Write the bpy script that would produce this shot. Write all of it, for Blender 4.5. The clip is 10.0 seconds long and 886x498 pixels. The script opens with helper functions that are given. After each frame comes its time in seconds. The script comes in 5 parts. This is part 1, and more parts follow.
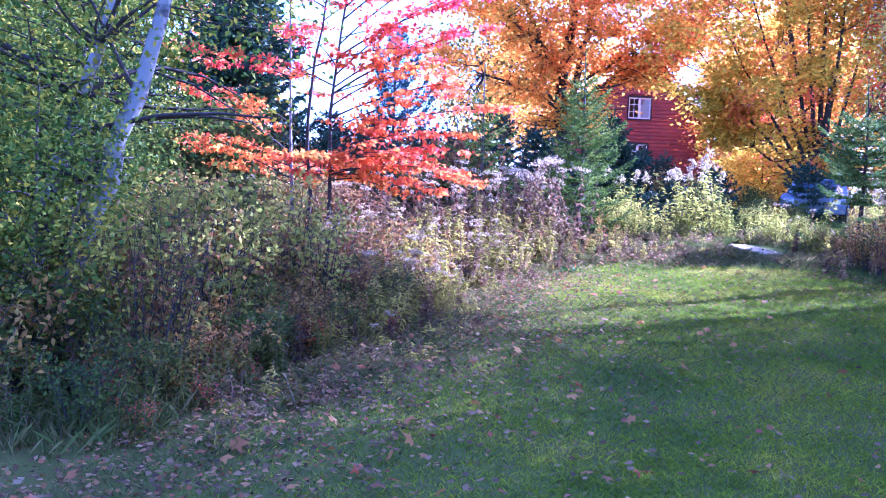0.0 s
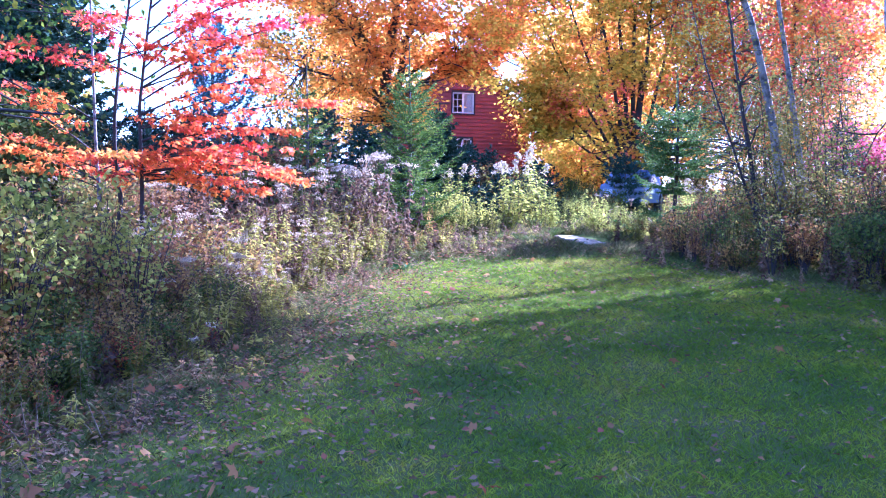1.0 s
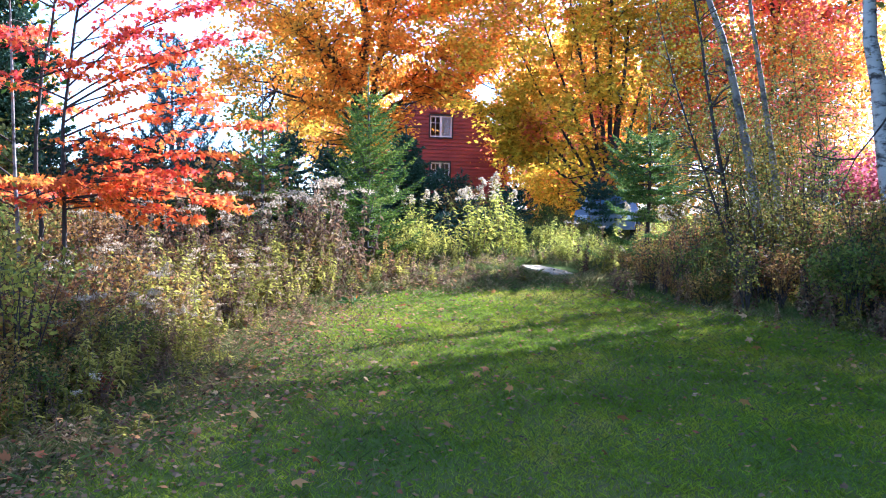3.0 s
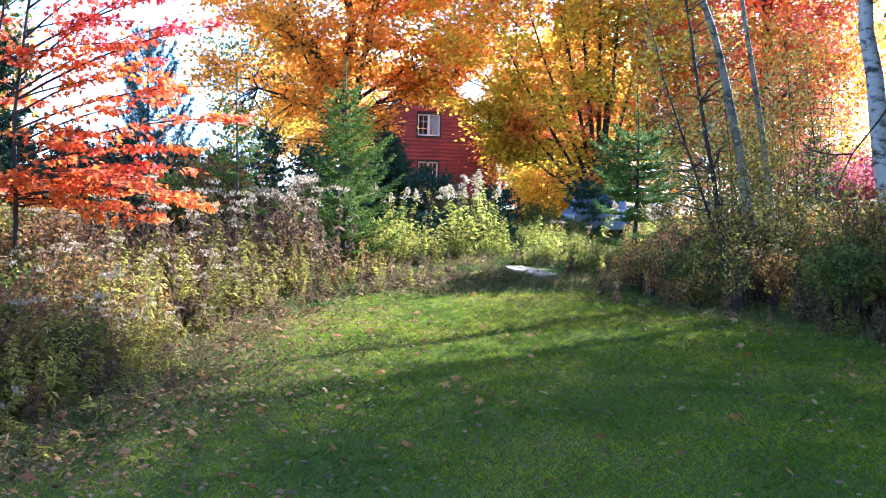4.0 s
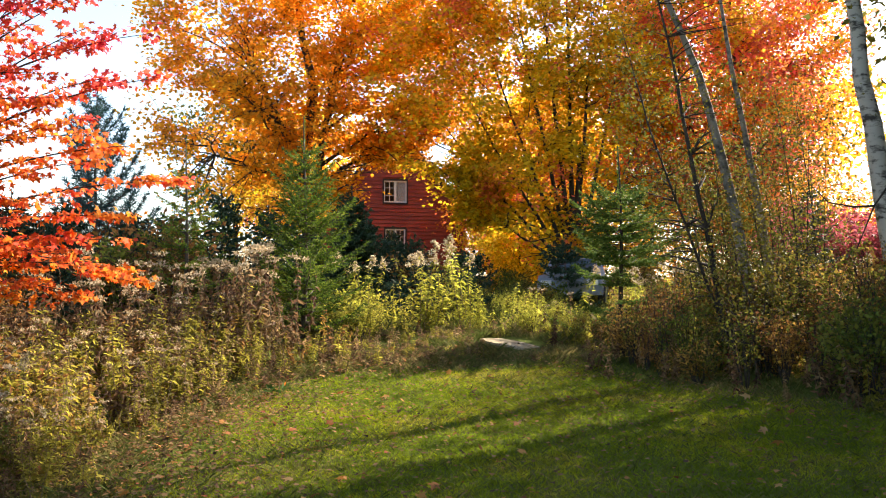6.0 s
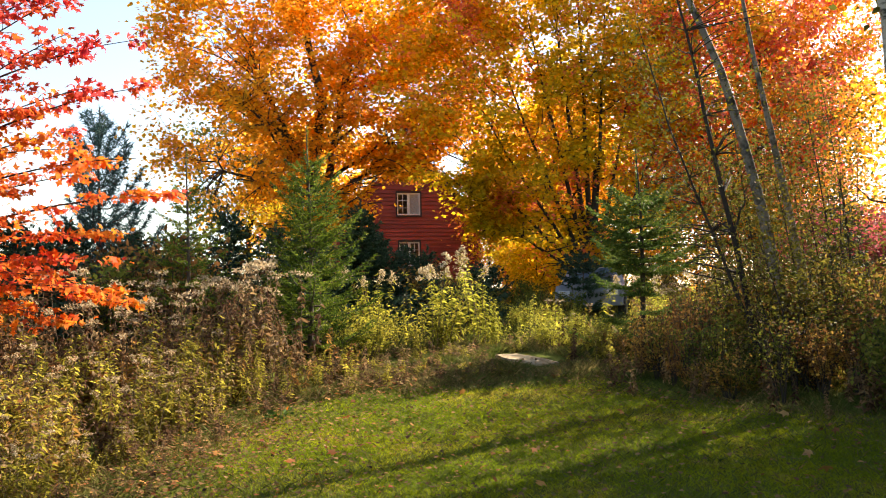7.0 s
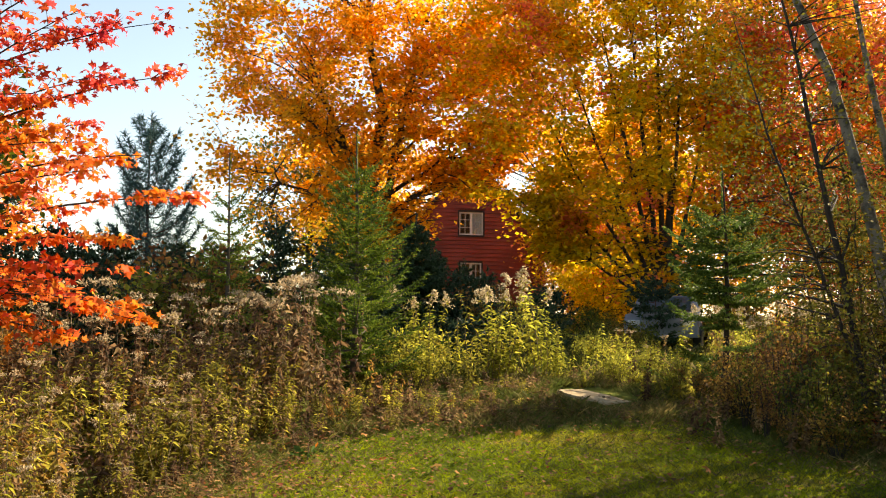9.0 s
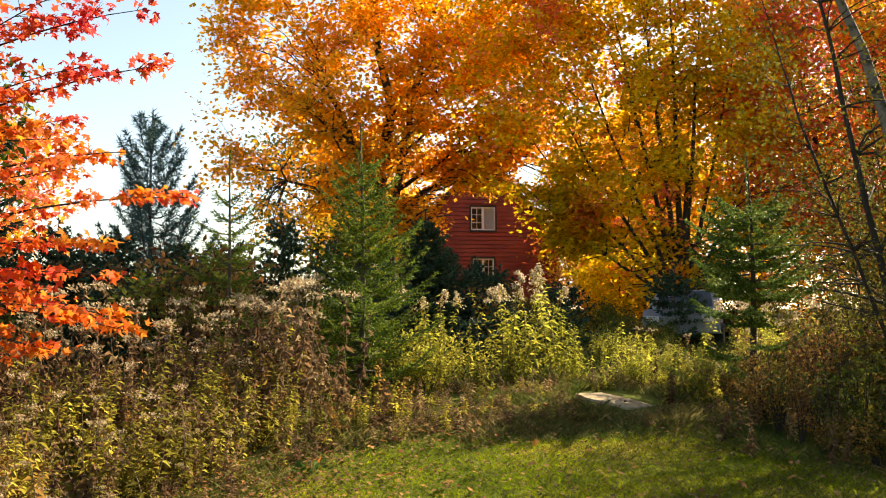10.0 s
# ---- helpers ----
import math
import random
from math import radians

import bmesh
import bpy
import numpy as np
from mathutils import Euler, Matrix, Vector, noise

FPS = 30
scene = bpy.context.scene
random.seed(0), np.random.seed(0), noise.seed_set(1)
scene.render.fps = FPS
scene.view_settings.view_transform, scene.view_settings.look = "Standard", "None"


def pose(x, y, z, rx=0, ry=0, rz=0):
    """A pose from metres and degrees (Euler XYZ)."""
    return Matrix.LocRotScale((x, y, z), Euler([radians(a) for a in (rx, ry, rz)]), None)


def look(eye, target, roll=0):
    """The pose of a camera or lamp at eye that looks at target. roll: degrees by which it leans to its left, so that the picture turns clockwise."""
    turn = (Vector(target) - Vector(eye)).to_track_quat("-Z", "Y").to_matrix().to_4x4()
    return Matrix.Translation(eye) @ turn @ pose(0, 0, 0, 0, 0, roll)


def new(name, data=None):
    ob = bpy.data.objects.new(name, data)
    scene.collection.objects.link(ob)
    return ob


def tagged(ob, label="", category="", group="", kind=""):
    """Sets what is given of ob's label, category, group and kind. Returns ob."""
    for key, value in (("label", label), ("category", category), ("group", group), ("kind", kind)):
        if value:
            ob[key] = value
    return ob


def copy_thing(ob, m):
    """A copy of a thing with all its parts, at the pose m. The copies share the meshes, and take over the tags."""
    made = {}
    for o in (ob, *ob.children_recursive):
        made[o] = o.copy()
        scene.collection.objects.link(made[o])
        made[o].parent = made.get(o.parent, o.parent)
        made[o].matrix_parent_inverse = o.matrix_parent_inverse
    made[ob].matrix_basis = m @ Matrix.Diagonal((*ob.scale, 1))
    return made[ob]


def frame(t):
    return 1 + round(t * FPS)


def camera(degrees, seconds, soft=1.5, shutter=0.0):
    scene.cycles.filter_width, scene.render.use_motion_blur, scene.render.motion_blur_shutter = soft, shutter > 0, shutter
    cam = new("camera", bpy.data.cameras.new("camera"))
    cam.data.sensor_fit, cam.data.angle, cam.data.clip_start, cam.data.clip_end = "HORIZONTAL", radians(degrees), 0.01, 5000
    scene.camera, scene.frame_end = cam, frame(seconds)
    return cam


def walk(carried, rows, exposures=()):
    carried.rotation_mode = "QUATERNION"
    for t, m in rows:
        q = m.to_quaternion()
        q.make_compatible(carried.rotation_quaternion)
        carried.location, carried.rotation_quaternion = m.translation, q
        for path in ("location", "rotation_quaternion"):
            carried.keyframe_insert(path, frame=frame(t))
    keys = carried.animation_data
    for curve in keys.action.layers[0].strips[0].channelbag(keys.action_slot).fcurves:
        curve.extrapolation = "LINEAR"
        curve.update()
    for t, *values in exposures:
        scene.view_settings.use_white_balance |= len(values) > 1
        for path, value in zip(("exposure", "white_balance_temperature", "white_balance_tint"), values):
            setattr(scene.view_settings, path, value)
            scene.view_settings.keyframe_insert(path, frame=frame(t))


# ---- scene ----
cam = camera(52.9, 10.0, 1.0)
PATH = [
    (0, (0.059, 0.077, 1.584), (0.05, 2.075, 1.494), 2.7),
    (0.5, (0.025, 0.308, 1.607), (0.241, 2.294, 1.515), 2.4),
    (1, (0.1, 0.512, 1.618), (0.469, 2.476, 1.531), 1.1),
    (1.5, (0.332, 0.734, 1.649), (0.714, 2.696, 1.57), 0.3),
    (2, (0.534, 0.915, 1.678), (0.911, 2.877, 1.602), 0.7),
    (2.5, (0.688, 1.159, 1.692), (1.07, 3.121, 1.653), 0.9),
    (2.7, (0.728, 1.251, 1.704), (1.116, 3.213, 1.673), 1.1),
    (3.8, (1.156, 1.838, 1.731), (1.565, 3.796, 1.685), 0.9),
    (4, (1.189, 1.991, 1.707), (1.6, 3.948, 1.675), 1.2),
    (4.5, (1.237, 2.308, 1.727), (1.784, 4.232, 1.738), 0.9),
    (5, (1.337, 2.622, 1.717), (1.832, 4.559, 1.753), 0.3),
    (5.5, (1.41, 2.976, 1.745), (1.888, 4.917, 1.796), 0.3),
    (5.7, (1.416, 3.145, 1.755), (1.901, 5.084, 1.837), 0.3),
    (6.8, (1.701, 3.97, 1.779), (2.139, 5.915, 1.927), -1.5),
    (7, (1.736, 4.085, 1.8), (2.176, 6.03, 1.949), -1.4),
    (7.5, (1.818, 4.414, 1.818), (2.238, 6.364, 1.969), -0.6),
    (8, (1.894, 4.729, 1.869), (2.295, 6.68, 2.045), -0.5),
    (8.5, (2.043, 5.066, 1.877), (2.369, 7.03, 2.067), -0.3),
    (9, (2.124, 5.474, 1.87), (2.422, 7.442, 2.069), 0.7),
    (9.5, (2.17, 5.805, 1.933), (2.479, 7.771, 2.125), 0.3),
    (10, (2.261, 6.122, 1.972), (2.531, 8.094, 2.16), -0.1),
]
walk(cam, [(t, look(eye, target, roll)) for t, eye, target, roll in PATH], [(0, 3.02, 4150, 58), (1.0, 2.9, 4120, 47), (1.5, 2.74, 4450, 41), (2.5, 2.58, 4750, 23), (4, 2.62, 4800, 20), (4.5, 2.26, 5500, 16), (5, 2.08, 6300, 14), (7, 1.8, 7800, 16), (8.5, 1.55, 8700, 14), (10, 1.65, 8600, 12)])
# ---- light ----
SUN_AZ, SUN_EL = 29.0, 34.0   # degrees from +x towards +y, and above the horizon
world = bpy.data.worlds.new("sky")
scene.world = world
world.use_nodes = True
wn = world.node_tree
sky = wn.nodes.new("ShaderNodeTexSky")
sky.sky_type, sky.sun_disc = "NISHITA", False
sky.sun_elevation, sky.sun_rotation = radians(SUN_EL), radians(90 - SUN_AZ)
sky.air_density, sky.dust_density, sky.ozone_density = 1.2, 1.0, 3.0
wn.links.new(sky.outputs[0], wn.nodes["Background"].inputs[0])
wn.nodes["Background"].inputs[1].default_value = 0.10
sun = new("sun", bpy.data.lights.new("sun", "SUN"))
sun.data.energy, sun.data.angle, sun.data.color = 4.6, radians(0.6), (1.0, 0.93, 0.80)
sun.matrix_world = look((0, 0, 60), Vector((0, 0, 60)) - Vector((math.cos(radians(SUN_AZ)) * math.cos(radians(SUN_EL)), math.sin(radians(SUN_AZ)) * math.cos(radians(SUN_EL)), math.sin(radians(SUN_EL)))))

# ---- materials ----


def nodes_of(name):
    m = bpy.data.materials.new(name)
    m.use_nodes = True
    return m, m.node_tree.nodes, m.node_tree.links, m.node_tree.nodes["Principled BSDF"]


def ramp(nodes, stops):
    r = nodes.new("ShaderNodeValToRGB")
    while len(r.color_ramp.elements) < len(stops):
        r.color_ramp.elements.new(0.5)
    for e, (p, c) in zip(r.color_ramp.elements, stops):
        e.position, e.color = p, (*c, 1)
    return r


def noise_node(nodes, links, scale, detail=3.0, rough=0.55, coord="Object", stretch=None):
    tc = nodes.new("ShaderNodeTexCoord")
    n = nodes.new("ShaderNodeTexNoise")
    n.inputs["Scale"].default_value, n.inputs["Detail"].default_value, n.inputs["Roughness"].default_value = scale, detail, rough
    out = tc.outputs[coord]
    if stretch:
        mp = nodes.new("ShaderNodeMapping")
        mp.inputs["Scale"].default_value = stretch
        links.new(out, mp.inputs[0])
        out = mp.outputs[0]
    links.new(out, n.inputs["Vector"])
    return n


def blend(nodes, links, a, b, fac):
    """a * (1 - fac) + b * fac of two value sockets."""
    mx = nodes.new("ShaderNodeMix")
    mx.inputs[0].default_value = fac
    links.new(a, mx.inputs[2])
    links.new(b, mx.inputs[3])
    return mx.outputs[0]


def leaf_material(name, stops, patch=0.5, mix=0.5, through_light=0.45, rough=0.65, per_object=0.0, low=None):
    """Leaves: hue from patches in the crown and from leaf to leaf, lit through from behind."""
    m, n, l, bsdf = nodes_of(name)
    geo = n.new("ShaderNodeNewGeometry")
    nz = noise_node(n, l, patch, 2.0)
    stretch = n.new("ShaderNodeMapRange")
    stretch.inputs[1].default_value, stretch.inputs[2].default_value = 0.3, 0.7
    l.new(nz.outputs[0], stretch.inputs[0])
    fac = blend(n, l, stretch.outputs[0], geo.outputs["Random Per Island"], mix)
    if per_object:
        oi = n.new("ShaderNodeObjectInfo")
        fac = blend(n, l, fac, oi.outputs["Random"], per_object)
    if low:
        tc = n.new("ShaderNodeTexCoord")
        xyz = n.new("ShaderNodeSeparateXYZ")
        l.new(tc.outputs["Object"], xyz.inputs[0])
        zr = n.new("ShaderNodeMapRange")
        zr.inputs[1].default_value, zr.inputs[2].default_value, zr.inputs[3].default_value, zr.inputs[4].default_value = low
        l.new(xyz.outputs[2], zr.inputs[0])
        fac = blend(n, l, fac, zr.outputs[0], 0.5)
    r = ramp(n, stops)
    l.new(fac, r.inputs[0])
    hv = n.new("ShaderNodeHueSaturation")
    mr = n.new("ShaderNodeMapRange")
    mr.inputs[3].default_value, mr.inputs[4].default_value = 0.62, 1.28
    wn2 = n.new("ShaderNodeTexWhiteNoise")
    wn2.noise_dimensions = "1D"
    l.new(geo.outputs["Random Per Island"], wn2.inputs["W"])
    l.new(wn2.outputs[0], mr.inputs[0])
    l.new(mr.outputs[0], hv.inputs["Value"])
    l.new(r.outputs[0], hv.inputs["Color"])
    l.new(hv.outputs[0], bsdf.inputs["Base Color"])
    bsdf.inputs["Roughness"].default_value = rough
    bsdf.inputs["Specular IOR Level"].default_value = 0.1
    tr = n.new("ShaderNodeBsdfTranslucent")
    l.new(hv.outputs[0], tr.inputs[0])
    mx = n.new("ShaderNodeMixShader")
    mx.inputs[0].default_value = through_light
    l.new(bsdf.outputs[0], mx.inputs[1])
    l.new(tr.outputs[0], mx.inputs[2])
    l.new(mx.outputs[0], n["Material Output"].inputs[0])
    return m


def rough_material(name, stops, scale, rough=0.8, bump=0.3, detail=6.0, stretch=None, metal=0.0, spec=0.4):
    m, n, l, bsdf = nodes_of(name)
    nz = noise_node(n, l, scale, detail, 0.6, "Object", stretch)
    big = noise_node(n, l, scale * 0.17, 2.0)
    r = ramp(n, stops)
    l.new(blend(n, l, nz.outputs[0], big.outputs[0], 0.4), r.inputs[0])
    l.new(r.outputs[0], bsdf.inputs["Base Color"])
    bsdf.inputs["Roughness"].default_value, bsdf.inputs["Metallic"].default_value = rough, metal
    bsdf.inputs["Specular IOR Level"].default_value = spec
    b = n.new("ShaderNodeBump")
    b.inputs["Strength"].default_value, b.inputs["Distance"].default_value = bump, 0.02
    l.new(nz.outputs[0], b.inputs["Height"])
    l.new(b.outputs[0], bsdf.inputs["Normal"])
    return m


def birch_material(name, white, dark, ring=9.0):
    """Pale bark with dark cross marks and patches."""
    m, n, l, bsdf = nodes_of(name)
    marks = noise_node(n, l, 1.0, 3.0, 0.6, "Object", (5.0, 5.0, ring * 1.4))
    patches = noise_node(n, l, 3.2, 5.0, 0.7)
    r = ramp(n, [(0.41, dark), (0.47, tuple(0.5 * (a + b) for a, b in zip(white, dark))), (0.51, white), (0.75, tuple(min(0.8, 1.15 * a) for a in white))])
    l.new(blend(n, l, marks.outputs[0], patches.outputs[0], 0.5), r.inputs[0])
    l.new(r.outputs[0], bsdf.inputs["Base Color"])
    bsdf.inputs["Roughness"].default_value = 0.7
    b = n.new("ShaderNodeBump")
    b.inputs["Strength"].default_value, b.inputs["Distance"].default_value = 0.4, 0.01
    l.new(marks.outputs[0], b.inputs["Height"])
    l.new(b.outputs[0], bsdf.inputs["Normal"])
    return m


def ground_material():
    """Soil and thatch under the lawn, with leaf crumbs, paler and browner where the grass is dry."""
    m, n, l, bsdf = nodes_of("turf_soil")
    fine = noise_node(n, l, 26.0, 6.0, 0.7)
    big = noise_node(n, l, 0.5, 3.0)
    r = ramp(n, [(0.3, (0.062, 0.085, 0.014)), (0.46, (0.092, 0.115, 0.020)), (0.6, (0.125, 0.115, 0.030)), (0.75, (0.18, 0.13, 0.06))])
    l.new(blend(n, l, fine.outputs[0], big.outputs[0], 0.45), r.inputs[0])
    l.new(r.outputs[0], bsdf.inputs["Base Color"])
    bsdf.inputs["Roughness"].default_value = 0.95
    bsdf.inputs["Specular IOR Level"].default_value = 0.05
    b = n.new("ShaderNodeBump")
    b.inputs["Strength"].default_value, b.inputs["Distance"].default_value = 0.8, 0.03
    l.new(fine.outputs[0], b.inputs["Height"])
    l.new(b.outputs[0], bsdf.inputs["Normal"])
    return m


M_ground = ground_material()
M_grass = leaf_material("grass_blade", [(0.0, (0.09, 0.14, 0.010)), (0.35, (0.16, 0.225, 0.012)), (0.62, (0.24, 0.295, 0.014)), (0.84, (0.31, 0.32, 0.022)), (1.0, (0.36, 0.28, 0.07))], 1.0, 0.25, 0.6, 0.8)
M_dry_grass = leaf_material("dry_grass_blade", [(0.0, (0.05, 0.085, 0.016)), (0.4, (0.10, 0.125, 0.026)), (0.7, (0.18, 0.15, 0.05)), (1.0, (0.32, 0.24, 0.11))], 0.8, 0.5, 0.35, 0.7)
M_litter = leaf_material("fallen_leaf_skin", [(0.0, (0.05, 0.03, 0.018)), (0.35, (0.16, 0.095, 0.045)), (0.6, (0.28, 0.17, 0.075)), (0.8, (0.32, 0.15, 0.045)), (0.9, (0.22, 0.06, 0.03)), (1.0, (0.38, 0.28, 0.15))], 3.0, 0.85, 0.25, 0.75)
M_bigleaf = leaf_material("fallen_maple_leaf", [(0.0, (0.16, 0.07, 0.03)), (0.3, (0.36, 0.15, 0.05)), (0.55, (0.55, 0.26, 0.07)), (0.72, (0.56, 0.36, 0.15)), (0.86, (0.45, 0.10, 0.03)), (1.0, (0.66, 0.50, 0.28))], 3.0, 0.6, 0.25, 0.75, per_object=0.7)
M_orange = leaf_material("maple_leaf_orange", [(0.0, (0.86, 0.33, 0.035)), (0.3, (0.88, 0.39, 0.035)), (0.55, (0.90, 0.45, 0.038)), (0.8, (0.90, 0.51, 0.042)), (1.0, (0.90, 0.60, 0.055))], 0.28, 0.4, 0.62)
M_olive = leaf_material("maple_leaf_turning", [(0.0, (0.88, 0.20, 0.16)), (0.18, (0.90, 0.25, 0.12)), (0.27, (0.90, 0.46, 0.035)), (0.38, (0.84, 0.54, 0.03)), (0.5, (0.68, 0.55, 0.035)), (0.64, (0.80, 0.54, 0.03)), (0.77, (0.90, 0.48, 0.035)), (0.86, (0.90, 0.32, 0.08)), (1.0, (0.88, 0.20, 0.14))], 0.36, 0.16, 0.62)
M_farred = leaf_material("maple_leaf_pink", [(0.0, (0.52, 0.42, 0.04)), (0.28, (0.76, 0.44, 0.04)), (0.45, (0.82, 0.32, 0.05)), (0.56, (0.80, 0.20, 0.12)), (0.68, (0.78, 0.18, 0.16)), (0.78, (0.82, 0.32, 0.07)), (1.0, (0.80, 0.46, 0.05))], 0.45, 0.25, 0.62)
M_pinkleaf = leaf_material("shrub_leaf_pink", [(0.0, (0.26, 0.05, 0.06)), (0.35, (0.40, 0.08, 0.10)), (0.6, (0.48, 0.13, 0.14)), (0.85, (0.52, 0.20, 0.10)), (1.0, (0.44, 0.28, 0.06))], 0.6, 0.45, 0.5)
M_red = leaf_material("maple_leaf_red", [(0.0, (0.50, 0.02, 0.09)), (0.28, (0.64, 0.045, 0.10)), (0.48, (0.72, 0.09, 0.06)), (0.66, (0.80, 0.21, 0.035)), (0.84, (0.82, 0.36, 0.04)), (1.0, (0.80, 0.52, 0.08))], 0.75, 0.4, 0.62, low=(1.0, 5.2, 1.0, 0.42))
M_seedling = leaf_material("seedling_leaf", [(0.0, (0.28, 0.04, 0.04)), (0.4, (0.44, 0.09, 0.045)), (0.7, (0.54, 0.19, 0.045)), (1.0, (0.56, 0.30, 0.06))], 2.0, 0.5, 0.4)
M_birchleaf = leaf_material("birch_leaf", [(0.0, (0.035, 0.08, 0.014)), (0.38, (0.08, 0.14, 0.018)), (0.6, (0.19, 0.22, 0.02)), (0.8, (0.40, 0.33, 0.025)), (1.0, (0.5, 0.36, 0.03))], 0.8, 0.45, 0.45)
M_yellowleaf = leaf_material("sapling_leaf_olive", [(0.0, (0.055, 0.075, 0.018)), (0.4, (0.12, 0.125, 0.024)), (0.7, (0.22, 0.18, 0.03)), (1.0, (0.40, 0.22, 0.035))], 0.8, 0.5, 0.36, per_object=0.3)
M_shrub = leaf_material("shrub_leaf_dull", [(0.0, (0.05, 0.09, 0.018)), (0.35, (0.12, 0.16, 0.026)), (0.6, (0.24, 0.23, 0.04)), (0.8, (0.32, 0.19, 0.045)), (1.0, (0.42, 0.19, 0.04))], 1.3, 0.5, 0.46, per_object=0.35)
# darker copy of the dull shrub leaf; the left side's shade is in its colours
M_shrub_shaded = leaf_material("shrub_leaf_shaded", [(0.0, (0.035, 0.07, 0.014)), (0.35, (0.08, 0.12, 0.02)), (0.6, (0.16, 0.165, 0.026)), (0.8, (0.22, 0.13, 0.03)), (1.0, (0.32, 0.14, 0.03))], 1.3, 0.5, 0.4, per_object=0.35)
M_russet = leaf_material("shrub_leaf_russet", [(0.0, (0.15, 0.06, 0.035)), (0.35, (0.26, 0.125, 0.045)), (0.6, (0.38, 0.23, 0.05)), (0.8, (0.48, 0.34, 0.07)), (1.0, (0.25, 0.27, 0.05))], 1.2, 0.5, 0.46, per_object=0.35)
# yellow-green herb leaf, its colours raised to stand for sunlight on the bank
M_herb_lit = leaf_material("herb_leaf_lit", [(0.0, (0.15, 0.17, 0.03)), (0.4, (0.33, 0.34, 0.05)), (0.7, (0.50, 0.45, 0.07)), (1.0, (0.56, 0.42, 0.12))], 1.6, 0.5, 0.6, per_object=0.35)
M_midspruce = leaf_material("spruce_needle_deep", [(0.0, (0.04, 0.08, 0.02)), (0.5, (0.10, 0.175, 0.035)), (1.0, (0.26, 0.32, 0.065))], 2.5, 0.5, 0.36, 0.55)
M_herb = leaf_material("herb_leaf_green", [(0.0, (0.06, 0.04, 0.018)), (0.28, (0.15, 0.135, 0.025)), (0.5, (0.29, 0.26, 0.04)), (0.75, (0.52, 0.45, 0.08)), (1.0, (0.58, 0.44, 0.15))], 1.6, 0.4, 0.55, per_object=0.5)
M_herb_brown = leaf_material("herb_leaf_withered", [(0.0, (0.05, 0.025, 0.02)), (0.3, (0.13, 0.072, 0.045)), (0.52, (0.27, 0.165, 0.08)), (0.8, (0.48, 0.35, 0.18)), (1.0, (0.34, 0.30, 0.08))], 1.6, 0.45, 0.42, per_object=0.4)
M_plume = leaf_material("seed_fluff", [(0.0, (0.33, 0.24, 0.13)), (0.5, (0.50, 0.39, 0.24)), (1.0, (0.68, 0.58, 0.41))], 3.0, 0.6, 0.4, 0.8)
M_goldplume = leaf_material("goldenrod_head", [(0.0, (0.40, 0.31, 0.17)), (0.5, (0.60, 0.50, 0.32)), (1.0, (0.74, 0.66, 0.49))], 3.0, 0.6, 0.45, 0.8, per_object=0.3)
M_weedleaf = leaf_material("broad_weed_leaf", [(0.0, (0.04, 0.09, 0.018)), (0.5, (0.07, 0.14, 0.025)), (1.0, (0.14, 0.21, 0.04))], 4.0, 0.5, 0.3)
M_spruce = leaf_material("spruce_needle", [(0.0, (0.025, 0.055, 0.012)), (0.4, (0.07, 0.135, 0.02)), (0.7, (0.19, 0.265, 0.03)), (1.0, (0.44, 0.45, 0.075))], 2.5, 0.55, 0.42, 0.45)
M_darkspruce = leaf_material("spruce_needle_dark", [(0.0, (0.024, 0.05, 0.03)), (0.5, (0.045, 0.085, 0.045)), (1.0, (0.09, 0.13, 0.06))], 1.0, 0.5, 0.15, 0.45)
M_pine = leaf_material("pine_needle", [(0.0, (0.04, 0.09, 0.09)), (0.5, (0.07, 0.15, 0.14)), (1.0, (0.13, 0.22, 0.20))], 1.0, 0.5, 0.2, 0.4)
M_bark = rough_material("grey_brown_bark", [(0.3, (0.035, 0.027, 0.022)), (0.5, (0.085, 0.068, 0.055)), (0.7, (0.16, 0.13, 0.105))], 14.0, 0.9, 0.8, 6.0, (1, 1, 0.25))
M_darkbark = rough_material("dark_bark", [(0.3, (0.02, 0.015, 0.012)), (0.55, (0.05, 0.038, 0.03)), (0.75, (0.09, 0.07, 0.055))], 12.0, 0.9, 0.8, 6.0, (1, 1, 0.25))
M_birch = birch_material("birch_bark_white", (0.46, 0.445, 0.415), (0.04, 0.036, 0.033))
# white bark greyed in colour for trunks in shade, with real dark scars
M_birchshade = birch_material("birch_bark_shaded", (0.25, 0.238, 0.22), (0.03, 0.027, 0.025), 5.0)
M_birchgrey = birch_material("birch_bark_grey", (0.23, 0.20, 0.17), (0.04, 0.033, 0.028), 5.0)
M_stem = rough_material("herb_stem", [(0.3, (0.09, 0.06, 0.035)), (0.55, (0.17, 0.12, 0.065)), (0.75, (0.24, 0.19, 0.1))], 30.0, 0.8, 0.2)
M_stone = rough_material("pale_flagstone", [(0.3, (0.16, 0.12, 0.07)), (0.5, (0.34, 0.27, 0.17)), (0.7, (0.46, 0.38, 0.26))], 7.0, 0.95, 0.5, spec=0.1)
M_siding = rough_material("red_stained_board", [(0.3, (0.15, 0.028, 0.021)), (0.5, (0.26, 0.047, 0.034)), (0.7, (0.35, 0.08, 0.06))], 5.0, 0.7, 0.3, 6.0, (0.15, 1, 3.0))
M_roof = rough_material("dark_shingle", [(0.3, (0.03, 0.022, 0.02)), (0.6, (0.07, 0.05, 0.045))], 12.0, 0.9, 0.5)
M_white = rough_material("white_paint", [(0.3, (0.68, 0.67, 0.64)), (0.7, (0.80, 0.79, 0.77))], 8.0, 0.5, 0.1)
